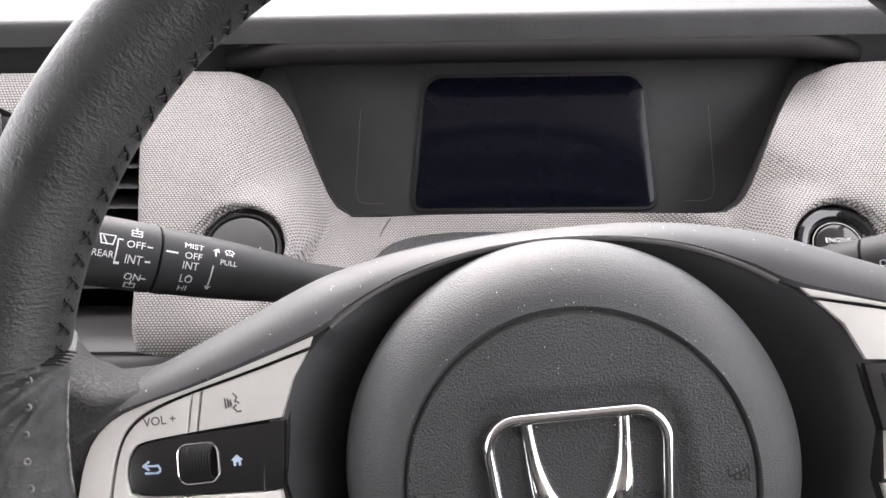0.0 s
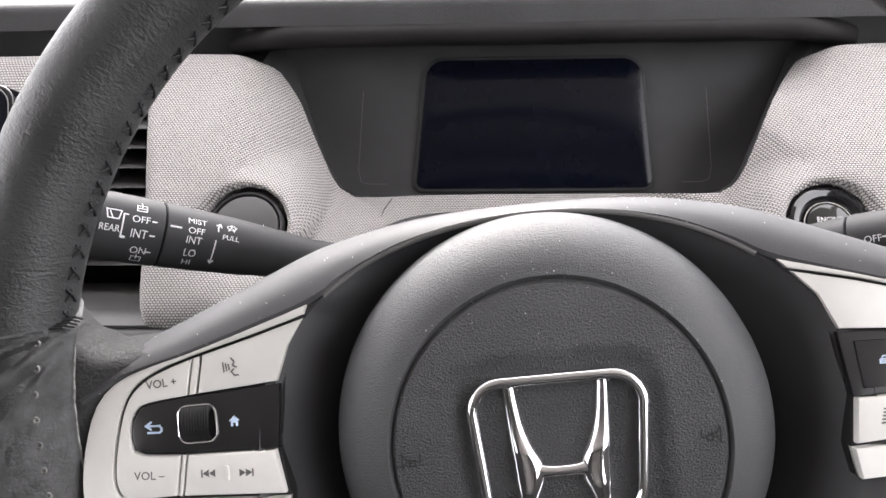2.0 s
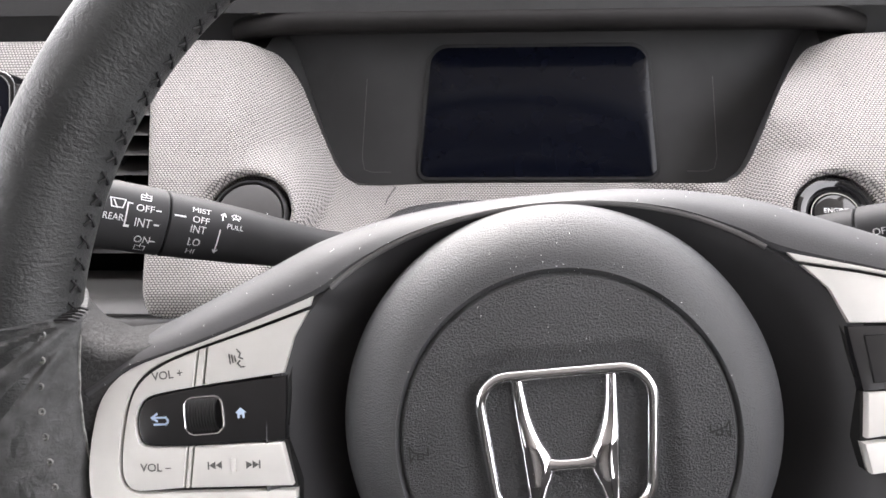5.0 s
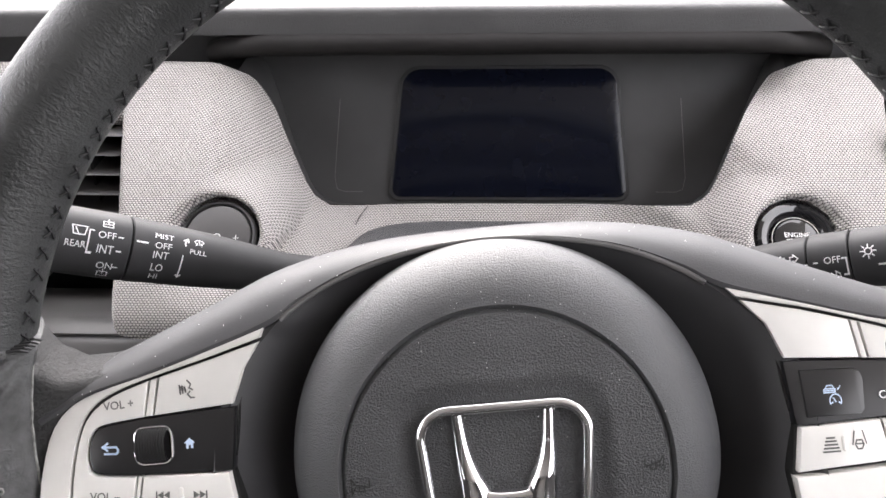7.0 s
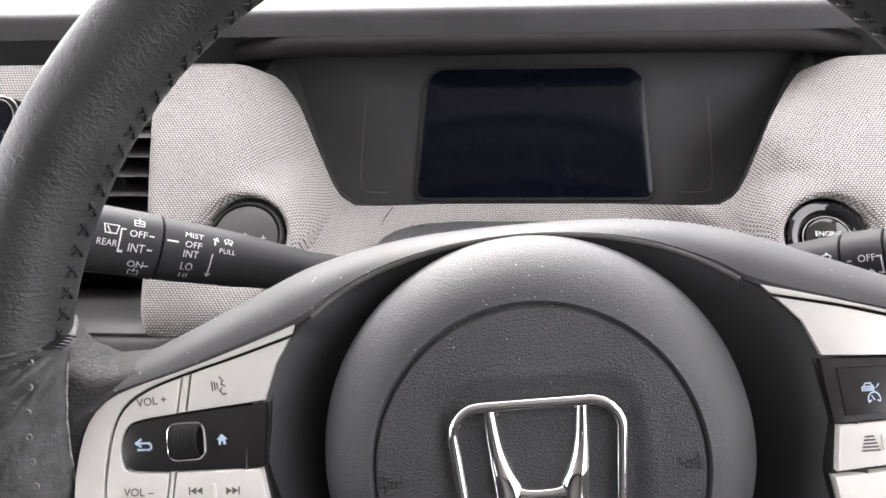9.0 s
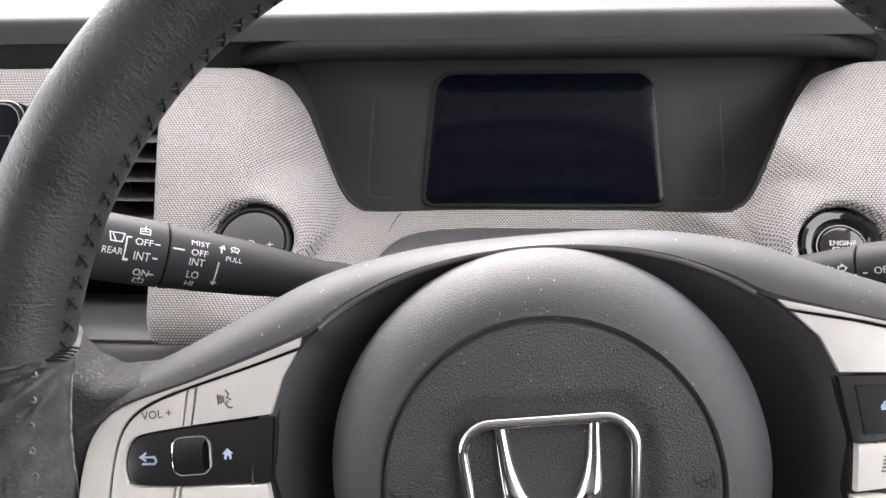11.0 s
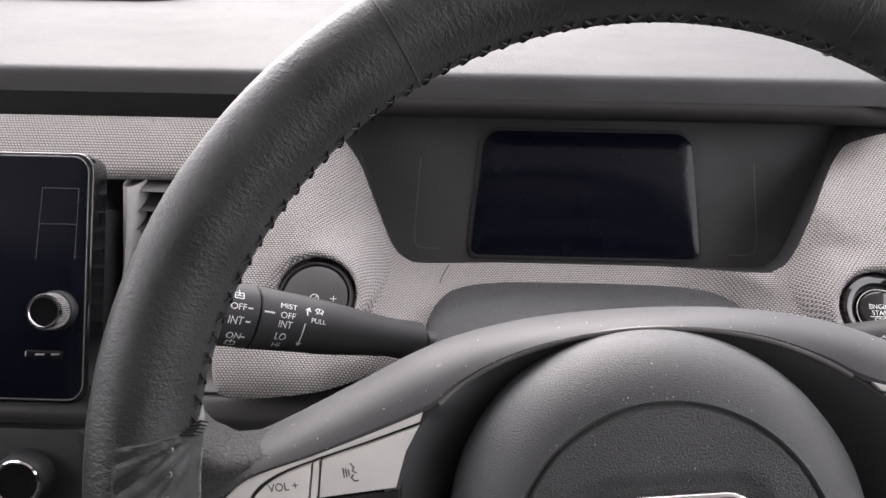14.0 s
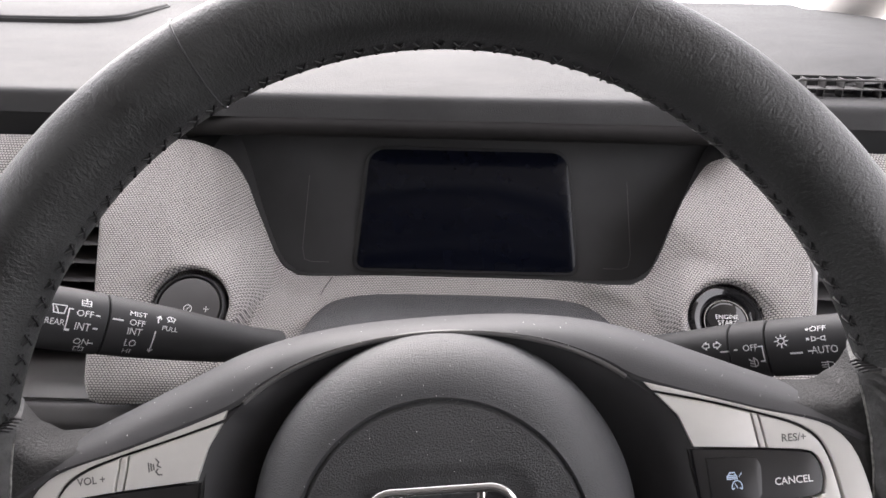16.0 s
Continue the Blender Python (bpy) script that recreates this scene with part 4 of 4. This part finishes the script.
wiper, wskin, wlen = stalk("wiper_stalk", "black wiper lever with white markings", (-0.172, 0.2830, 0.6850), (-0.050, 0.354, 0.6265), [(0.0, 0.0062), (0.07, 0.0062), (0.072, 0.0098), (0.10, 0.0102), (0.2, 0.0096), (0.45, 0.0128), (0.7, 0.0145), (1.0, 0.0147)], 0.85, M_BLACK)
part("collar", stalk_piece(wskin, 0.0, 0.0095, 4), M_TRIM, wiper, "grey pivot collar")
part("lever", stalk_piece(wskin, 0.0100, 0.1050, 30), M_STALK, wiper)
part("end_switch", stalk_piece(wskin, 0.1055, wlen, 12), M_STALK, wiper, "black turning end")
lamp_stalk, lskin, llen = stalk("light_stalk", "black light and indicator lever with white markings", (0.240, 0.2830, 0.6825), (0.112, 0.354, 0.6265), [(0.0, 0.0062), (0.07, 0.0062), (0.072, 0.0096), (0.10, 0.0100), (0.35, 0.0118), (0.5, 0.0135), (1.0, 0.0140)], 0.85, M_BLACK)
part("collar", stalk_piece(lskin, 0.0, 0.0095, 4), M_TRIM, lamp_stalk, "grey pivot collar")
part("lever", stalk_piece(lskin, 0.0100, 0.0752, 24), M_STALK, lamp_stalk)
part("fog_ring", stalk_piece(lskin, 0.0757, 0.0922, 8), M_STALK, lamp_stalk, "black turning ring")
part("end_switch", stalk_piece(lskin, 0.0927, 0.133, 16), M_STALK, lamp_stalk, "black turning end")


# ---- markings on the stalks
def stroke_set(segs, width):
    return bars(segs, width)


RW = 0.0125
U1 = radians(12)
for text, d, ang, size in (("MIST", 0.0848, 46, 0.0031), ("OFF", 0.0848, 24, 0.0033), ("INT", 0.0853, 5, 0.0033), ("LO", 0.0858, -16, 0.0033), ("HI", 0.0862, -37, 0.0033), ("PULL", 0.0692, 22, 0.0027),
                           ("OFF", 0.1085, 27, 0.0033), ("INT", 0.1085, 1, 0.0033), ("ON", 0.1072, -25, 0.0033), ("REAR", 0.1205, 4, 0.0027)):
    on_stalk(letters(text, size * 0.9), wskin, d + 0.0072, radians(ang * 0.92 + 6), RW * 1.1, -1, M_WHITE, wiper, "white word " + text)
for segs, d, ang, w in (([[(-0.0020, 0), (0.0022, 0)]], 0.0940, 26, 0.0008), ([[(-0.0008, 0), (0.0008, 0)]], 0.1030, 27, 0.0006), ([[(-0.0008, 0), (0.0008, 0)]], 0.1030, 1, 0.0006), ([[(-0.0008, 0), (0.0008, 0)]], 0.1030, -25, 0.0006),
                        ([[(0.0008, 0.0044), (-0.0008, 0.0044), (-0.0008, -0.0044), (0.0008, -0.0044)]], 0.1148, 14, 0.0006),
                        ([[(0.0008, 0.0040), (-0.0002, 0.0016), (0.0, 0.0)], [(0.0008, 0.0040), (-0.0008, 0.0028)], [(0.0008, 0.0040), (0.0013, 0.0022)]], 0.0752, 34, 0.0006),
                        ([[(0.0, 0.0042), (-0.0002, -0.0052)], [(-0.0002, -0.0052), (-0.0011, -0.0038)], [(-0.0002, -0.0052), (0.0009, -0.0038)]], 0.0757, -8, 0.0006),
                        ([[(-0.0020, 0.0012), (-0.0010, 0.0022), (0.0012, 0.0022), (0.0022, 0.0012), (0.0012, -0.0004), (-0.0010, -0.0004), (-0.0020, 0.0012)], [(0, 0.0006), (0, 0.0026)], [(-0.0014, -0.0010), (-0.0008, 0.0004)], [(0.0014, -0.0010), (0.0008, 0.0004)]], 0.0692, 44, 0.0004),
                        ([[(-0.0020, 0.0016), (0.0020, 0.0016), (0.0020, -0.0014), (-0.0020, -0.0014), (-0.0020, 0.0016)], [(0, 0.0006), (0, 0.0030)], [(-0.0020, 0.0), (0.0020, 0.0)]], 0.1085, 52, 0.0004),
                        ([[(-0.0020, 0.0016), (0.0020, 0.0016), (0.0020, -0.0014), (-0.0020, -0.0014), (-0.0020, 0.0016)], [(0, 0.0006), (0, 0.0030)]], 0.1072, -46, 0.0004),
                        ([[(-0.0030, 0.0020), (0.0030, 0.0020), (0.0022, -0.0018), (-0.0022, -0.0018), (-0.0030, 0.0020)], [(0.0, -0.0020), (-0.0016, 0.0012)]], 0.1196, 30, 0.0005)):
    on_stalk(stroke_set(segs, w), wskin, d + 0.0072, radians(ang * 0.92 + 6), RW * 1.1, -1, M_WHITE, wiper, "white symbol")
for text, d, ang, size in (("OFF", 0.0858, 20, 0.0030), ("OFF", 0.1160, 52, 0.0030), ("AUTO", 0.1180, 8, 0.0030)):
    on_stalk(letters(text, size * 0.92), lskin, d, radians(ang), RW, 1, M_WHITE, lamp_stalk, "white word " + text)
arrow_l = [[(-0.0012, 0.0010), (-0.0026, 0.0010), (-0.0026, 0.0020), (-0.0046, 0.0), (-0.0026, -0.0020), (-0.0026, -0.0010), (-0.0012, -0.0010), (-0.0012, 0.0010)]]
arrow_r = [[(-x, y) for x, y in arrow_l[0]]]
for segs, d, ang, w in ((arrow_l + arrow_r, 0.0675, 32, 0.0005), ([[(-0.0018, 0), (0.0018, 0)]], 0.0735, 16, 0.0007), ([[(-0.0006, 0), (0.0006, 0)]], 0.0790, 18, 0.0006),
                        ([[(-0.0008, 0.0022), (0.0008, 0.0022), (0.0008, -0.0034), (-0.0008, -0.0034)]], 0.0905, 12, 0.0006),
                        ([[(-0.0018, 0.0012), (-0.0004, 0.0006)], [(-0.0018, 0.0), (-0.0004, -0.0004)], [(-0.0018, -0.0012), (-0.0004, -0.0016)], [(0.0002, 0.0016), (0.0002, -0.0018), (0.0016, -0.0010), (0.0018, 0.0), (0.0016, 0.0010), (0.0002, 0.0016)]], 0.0862, -6, 0.0004),
                        ([[(0.0014 * math.cos(k * math.pi / 6), 0.0014 * math.sin(k * math.pi / 6)) for k in range(13)]] + [[(0.0020 * math.cos(k * math.pi / 4), 0.0020 * math.sin(k * math.pi / 4)), (0.0029 * math.cos(k * math.pi / 4), 0.0029 * math.sin(k * math.pi / 4))] for k in range(8)], 0.1000, 30, 0.0005),
                        ([[(-0.0024, 0), (0.0024, 0)]], 0.1058, 5, 0.0007), ([[(-0.0007, 0), (0.0007, 0)]], 0.1118, 7, 0.0006), ([[(-0.0001, 0), (0.0001, 0)]], 0.1115, 52, 0.0011), ([[(-0.0001, 0), (0.0001, 0)]], 0.1115, 30, 0.0011),
                        ([[(-0.0028, 0.0010), (-0.0028, -0.0010), (-0.0012, -0.0006), (-0.0012, 0.0006), (-0.0028, 0.0010)], [(0.0028, 0.0010), (0.0028, -0.0010), (0.0012, -0.0006), (0.0012, 0.0006), (0.0028, 0.0010)], [(-0.0006, 0), (0.0006, 0)]], 0.1160, 30, 0.0004),
                        ([[(-0.0026, 0.0012), (-0.0004, 0.0012)], [(-0.0026, 0.0), (-0.0004, 0.0)], [(-0.0026, -0.0012), (-0.0004, -0.0012)], [(0.0, 0.0016), (0.0, -0.0016), (0.0022, -0.0010), (0.0028, 0.0), (0.0022, 0.0010), (0.0, 0.0016)]], 0.1180, -18, 0.0004)):
    on_stalk(stroke_set(segs, w), lskin, d, radians(ang), RW, 1, M_WHITE, lamp_stalk, "white symbol")
# grip ribs at the end of the light lever
for k in range(7):
    a0 = radians(60 - 17 * k)
    bm = sweep([lskin(0.1275 + 0.0006 * i, a0, 0.0001) for i in range(9)], 0.0004, 6)
    part("grip_rib", bm, M_BLACK, lamp_stalk)


# ---- dials in the cloth
def plane_at(x, y, z, lean):
    a = radians(lean)
    return Matrix(((1, 0, 0, x), (0, math.sin(a), -math.cos(a), y), (0, math.cos(a), math.sin(a), z), (0, 0, 0, 1)))


def flat_on(bm, x, y, z=0.0):
    return warped(bm, lambda p: Vector((p.x + x, p.y + y, z)))


dial = thing("brightness_dial", "round dark grey brightness control button in the cloth", "button", plane_at(-0.1190, 0.3803, 0.6391, 43) @ Matrix.Scale(0.952, 4))
part("ring", lathe([(0.0196, -0.03), (0.0196, -0.001), (0.0202, 0.0006), (0.0210, 0.0008), (0.0219, -0.0004), (0.0222, -0.003), (0.0222, -0.03)], 64), M_BLACK, dial, "black ring")
part("cap", lathe([(0.0, 0.0012), (0.0172, 0.0010), (0.0186, 0.0004), (0.0192, -0.0010), (0.0192, -0.02)], 64), M_TRIM, dial, "satin dark grey cap")
part("marking", flat_on(bars([[(-0.0016, 0), (0.0016, 0)], [(0, -0.0016), (0, 0.0016)]], 0.0004), 0.0108, -0.0010, 0.00135), M_WHITE, dial, "white plus sign")
part("marking", flat_on(bars([[(-0.0014, 0), (0.0014, 0)]], 0.0004), -0.0108, -0.0010, 0.00135), M_WHITE, dial, "white minus sign")
ringpts = [[(0.0024 * math.cos(k * math.pi / 8), 0.0024 * math.sin(k * math.pi / 8)) for k in range(17)], [(-0.0008, -0.0008), (0.0012, 0.0012)]]
part("marking", flat_on(bars(ringpts, 0.0005), -0.0003, -0.0010, 0.00135), M_WHITE, dial, "white gauge symbol")

start = thing("engine_start_button", "round gloss black engine start button with white words", "button", plane_at(0.1909, 0.3818, 0.6386, 43) @ Matrix.Scale(0.865, 4))
part("ring", lathe([(0.0150, -0.03), (0.0150, -0.004), (0.0166, -0.0014), (0.0186, 0.0003), (0.0216, 0.0012), (0.0236, 0.0004), (0.0243, -0.003), (0.0243, -0.03)], 64), M_GLOSS, start, "gloss black ring")
part("bright_ring", lathe([(0.0140, -0.004), (0.0143, -0.0012), (0.0148, -0.0012), (0.0150, -0.004)], 64), M_CHROME, start, "thin chrome ring")
part("cap", lathe([(0.0, 0.0002), (0.0115, 0.0), (0.0130, -0.0006), (0.0139, -0.0022), (0.0139, -0.02)], 64), M_GLOSS, start, "gloss black cap")
for text, y, s in (("ENGINE", 0.0026, 0.0030), ("START", -0.0014, 0.0030), ("STOP", -0.0062, 0.0030)):
    part("marking", flat_on(letters(text, s), 0.0, y, 0.0006), M_WHITE, start, "white word " + text)
part("marking", flat_on(bars([[(-0.0075, 0), (0.0075, 0)]], 0.0004), 0.0, -0.0038, 0.0006), M_WHITE, start, "white line")

# ---- air vent beside the display screen
vent = thing("air_vent", "black slatted dashboard air vent with a grey side trim", "air vent")
part("back_box", box(-0.25, -0.170, 0.455, 0.462, 0.590, 0.690, 0), M_GAP, vent, "black inside")
for k in range(8):
    z = 0.607 + 0.0108 * k
    y = 0.405 + 0.35 * (z - 0.607)
    def slat(a, b, z=z, y=y):
        th = 2 * math.pi * b
        return (-0.240 + 0.068 * a, y + 0.014 + 0.014 * math.cos(th), z + 0.0010 * math.sin(th) + 0.002 * math.cos(th))
    part("slat", grid(slat, 2, 16, close_v=True), M_TRIM, vent)
for x in (-0.207,):
    part("fin", box(x - 0.0007, x + 0.0007, 0.430, 0.455, 0.600, 0.688, 0), M_BLACK, vent, "upright black fin")


def side_trim(a, b):
    z = 0.598 + 0.087 * a
    w = 0.003 + 0.0085 * smooth01(a)
    y = 0.398 + 0.33 * (z - 0.598)
    t = 2 * math.pi * b
    return (-0.2420 + w / 2 + w / 2 * math.cos(t), y + 0.014 + 0.014 * math.sin(t), z)


part("side_trim", grid(side_trim, 12, 16, close_v=True), M_GREY, vent, "warm grey side trim")
vent_r = thing("air_vent", "black slatted air vent beside the cloth pod", "air vent")
part("back_box", box(0.250, 0.36, 0.455, 0.462, 0.590, 0.690, 0), M_GAP, vent_r, "black inside")
for k in range(8):
    z = 0.607 + 0.0108 * k
    y = 0.405 + 0.35 * (z - 0.607)
    part("slat", grid(lambda a, b, z=z, y=y: (0.252 + 0.10 * a, y + 0.014 + 0.014 * math.cos(2 * math.pi * b), z + 0.001 * math.sin(2 * math.pi * b) + 0.002 * math.cos(2 * math.pi * b)), 2, 16, close_v=True), M_TRIM, vent_r)
part("side_trim", sweep([(0.2455, 0.418, 0.690), (0.2425, 0.395, 0.65), (0.240, 0.372, 0.60)], 0.003, 10), M_GREY, vent_r, "warm grey side trim")

# ---- centre screen with knob
HU = plane_at(-0.3525, 0.3625, 0.6558, 24)
head = thing("centre_touchscreen", "black tablet-like centre touchscreen, switched off, with a silver knob", "touchscreen", HU)
part("case", plate(rounded(0.236, 0.1330, 0.0095), -0.0006, 0.016, 0.0016, 3), M_GLOSS, head, "gloss black case")
part("edge_line", sweep([(x, y, 0.0) for x, y in rounded(0.2315, 0.1285, 0.0085)] + [(0.11575, 0.05575, 0.0)], 0.0004, 6), M_LEDGE, head, "thin grey edge line")
part("glass", plate(rounded(0.2310, 0.1280, 0.0083), 0.0002, 0.002, 0.0003, 2), M_SCREEN, head, "dark glass")
part("bracket", box(-0.09, 0.106, -0.045, 0.045, -0.085, -0.015, 0.006), M_BLACK, head, "black mount behind the screen")
kx, ky = 0.1020, -0.0170
part("knob_base", lathe([(0.0105, 0.0), (0.0105, 0.004), (0.0096, 0.0052), (0.0, 0.0052)], 48, kx, ky), M_BLACK, head, "black knob foot")
knob = part("knob", lathe([(0.0088, 0.005), (0.0090, 0.006), (0.0090, 0.0150), (0.0086, 0.0162), (0.0076, 0.0162), (0.0072, 0.0156), (0.0070, 0.0150)], 64, kx, ky), M_CHROME, head, "silver ring knob")
part("knob_face", lathe([(0.0, 0.0152), (0.0071, 0.0152)], 48, kx, ky), M_GLOSS, knob, "gloss black face")
for k in range(48):
    a = 2 * math.pi * k / 48
    c = Vector((kx + 0.0090 * math.cos(a), ky + 0.0090 * math.sin(a), 0))
    if k == 0:
        kn = part("knurl", box(-0.00030, 0.00030, -0.00030, 0.00030, 0.0065, 0.0145, 0), M_GREY, knob)
        kn_mesh = kn.data
    else:
        kn = new("knurl", kn_mesh)
        kn.parent = knob
    kn.location = c
for seg in ([(0.0915, 0.0475), (0.1105, 0.0475)], [(0.0905, 0.0285), (0.1105, 0.0285)], [(0.0915, 0.0475), (0.0890, 0.0100)], [(0.1110, 0.0475), (0.1098, 0.0105)]):
    part("key_outline", flat_on(bars([seg], 0.0005), 0, 0, 0.0005), M_TRIM, head, "faint key outline")
part("card_slot", plate(rounded(0.0205, 0.0042, 0.0012, 0.0950, -0.0405), 0.0008, 0.002, 0.0004, 2), M_GLOSS, head, "small black slot cover")
part("slot_mark", flat_on(bars([[(-0.0040, 0), (0.0, 0)], [(0.0045, 0.0002), (0.0080, 0.0004)]], 0.0009), 0.0950, -0.0405, 0.0011), M_GREY, head, "grey slot marks")

climate = thing("climate_panel", "gloss black climate control panel with a ribbed knob", "control panel", plane_at(-0.345, 0.3325, 0.548, 18))
part("panel", plate(rounded(0.215, 0.060, 0.006), 0.006, 0.02, 0.002, 2), M_BLACK, climate, "black panel")
part("knob", lathe([(0.0150, 0.006), (0.0146, 0.016), (0.0136, 0.018), (0.0126, 0.018)], 64, 0.0755, 0.004), M_BLACK, climate, "ribbed black knob")
part("knob_ring", lathe([(0.0127, 0.0180), (0.0120, 0.0188), (0.0108, 0.0180)], 64, 0.0755, 0.004), M_CHROME, climate, "chrome ring")
part("knob_face", lathe([(0.0, 0.0176), (0.0109, 0.0178)], 48, 0.0755, 0.004), M_GLOSS, climate, "gloss black face")

# ---- on the dashboard top
tray = thing("dashboard_lid", "grey rounded lid panel set into the dashboard top", "lid")
tray.matrix_world = pose(-0.537, 0.945, 0.7482)
part("lid", plate(rounded(0.40, 0.21, 0.045, n=10), 0.004, 0.006, 0.002, 3), M_PAD, tray, "grey grained lid")
part("gap", plate(rounded(0.406, 0.216, 0.048, n=10), 0.0012, 0.004, 0.0, 1), M_GAP, tray, "dark gap round the lid")
side_vent = thing("demister_vent", "black slatted demister vent on the dashboard top", "air vent")
VX0, VX1, VY, VZ0, VZ1 = 0.254, 0.357, 0.498, 0.7458, 0.7578


def housing(a, b):
    prof = [(VY, VZ1 + 0.0005), (VY + 0.004, VZ1 + 0.0018), (VY + 0.15, VZ1 + 0.004), (VY + 0.40, VZ1 + 0.002), (VY + 0.62, 0.753)]
    y, z = prof[round(b * 4)]
    x = 0.2416 + (XR - 0.2416) * a
    f = smooth01(a / 0.35)
    return (x, y + 0.03 * (1 - f), 0.7435 + (y - 0.498) * 0.014 + (z - 0.7435 - (y - 0.498) * 0.014) * f)


part("housing", grid(housing, 24, 4), M_PAD, side_vent, "grained dark grey housing")
part("back", box(VX0, VX1, VY + 0.018, VY + 0.02, VZ0 - 0.004, VZ1, 0), M_GAP, side_vent, "black inside")
part("frame", sweep([(x + (VX0 + VX1) / 2, VY, z + (VZ0 + VZ1) / 2) for x, z in rounded(VX1 - VX0, VZ1 - VZ0, 0.004)] + [(VX1, VY, VZ1 - 0.004)], 0.0009, 6), M_TRIM, side_vent, "dark grey frame")
part("slat", box(VX0, VX1, VY + 0.001, VY + 0.012, 0.7512, 0.7519, 0), M_TRIM, side_vent)
for k in range(8):
    x = VX0 + 0.0085 + 0.0124 * k
    part("fin", box(x - 0.0004, x + 0.0004, VY + 0.003, VY + 0.014, VZ0, VZ1, 0), M_TRIM, side_vent)


# ---- specks of dust on the wheel's upper faces
rng = random.Random(7)
dust = bmesh.new()
spots = []
for k in range(150):
    r = 0.050 + 0.019 * rng.random() if k % 5 else 0.02 + 0.03 * rng.random()
    t = radians(rng.uniform(15, 165))
    spots.append(Vector((r * math.cos(t), HC + r * math.sin(t) * (1 + 0.045 * smooth01((r - 0.052) / 0.016)), cover_profile(r))))
for k in range(150):
    spots.append(Vector(brow_point(round(rng.random() * N_B) / N_B, rng.choice((2, 3, 4, 5)) / 9)) + Vector((rng.uniform(-0.001, 0.001), rng.uniform(-0.001, 0.001), 0)))
for k in range(90):
    t, rr = radians(rng.uniform(-10, 190)), rng.uniform(0.55, 0.95)
    p = Vector((0.066 * math.cos(t), HC + 0.066 * math.sin(t), 0)).lerp(ell(t), rr)
    spots.append(Vector((p.x, p.y, lerp_table(DISH, rr) + 0.0002)))
for p in spots:
    r = rng.uniform(0.00010, 0.00022)
    vs = [dust.verts.new(WHEEL @ (p + r * Vector(d))) for d in ((1, 0, 0), (-0.5, 0.87, 0), (-0.5, -0.87, 0), (0, 0, 1.2))]
    for f in ((0, 1, 3), (1, 2, 3), (2, 0, 3), (0, 2, 1)):
        dust.faces.new([vs[i] for i in f])
tagged(part("dust", dust, M_WHITE, smooth=False), "pale dust specks lying on the steering wheel", "dust", kind="stuff")
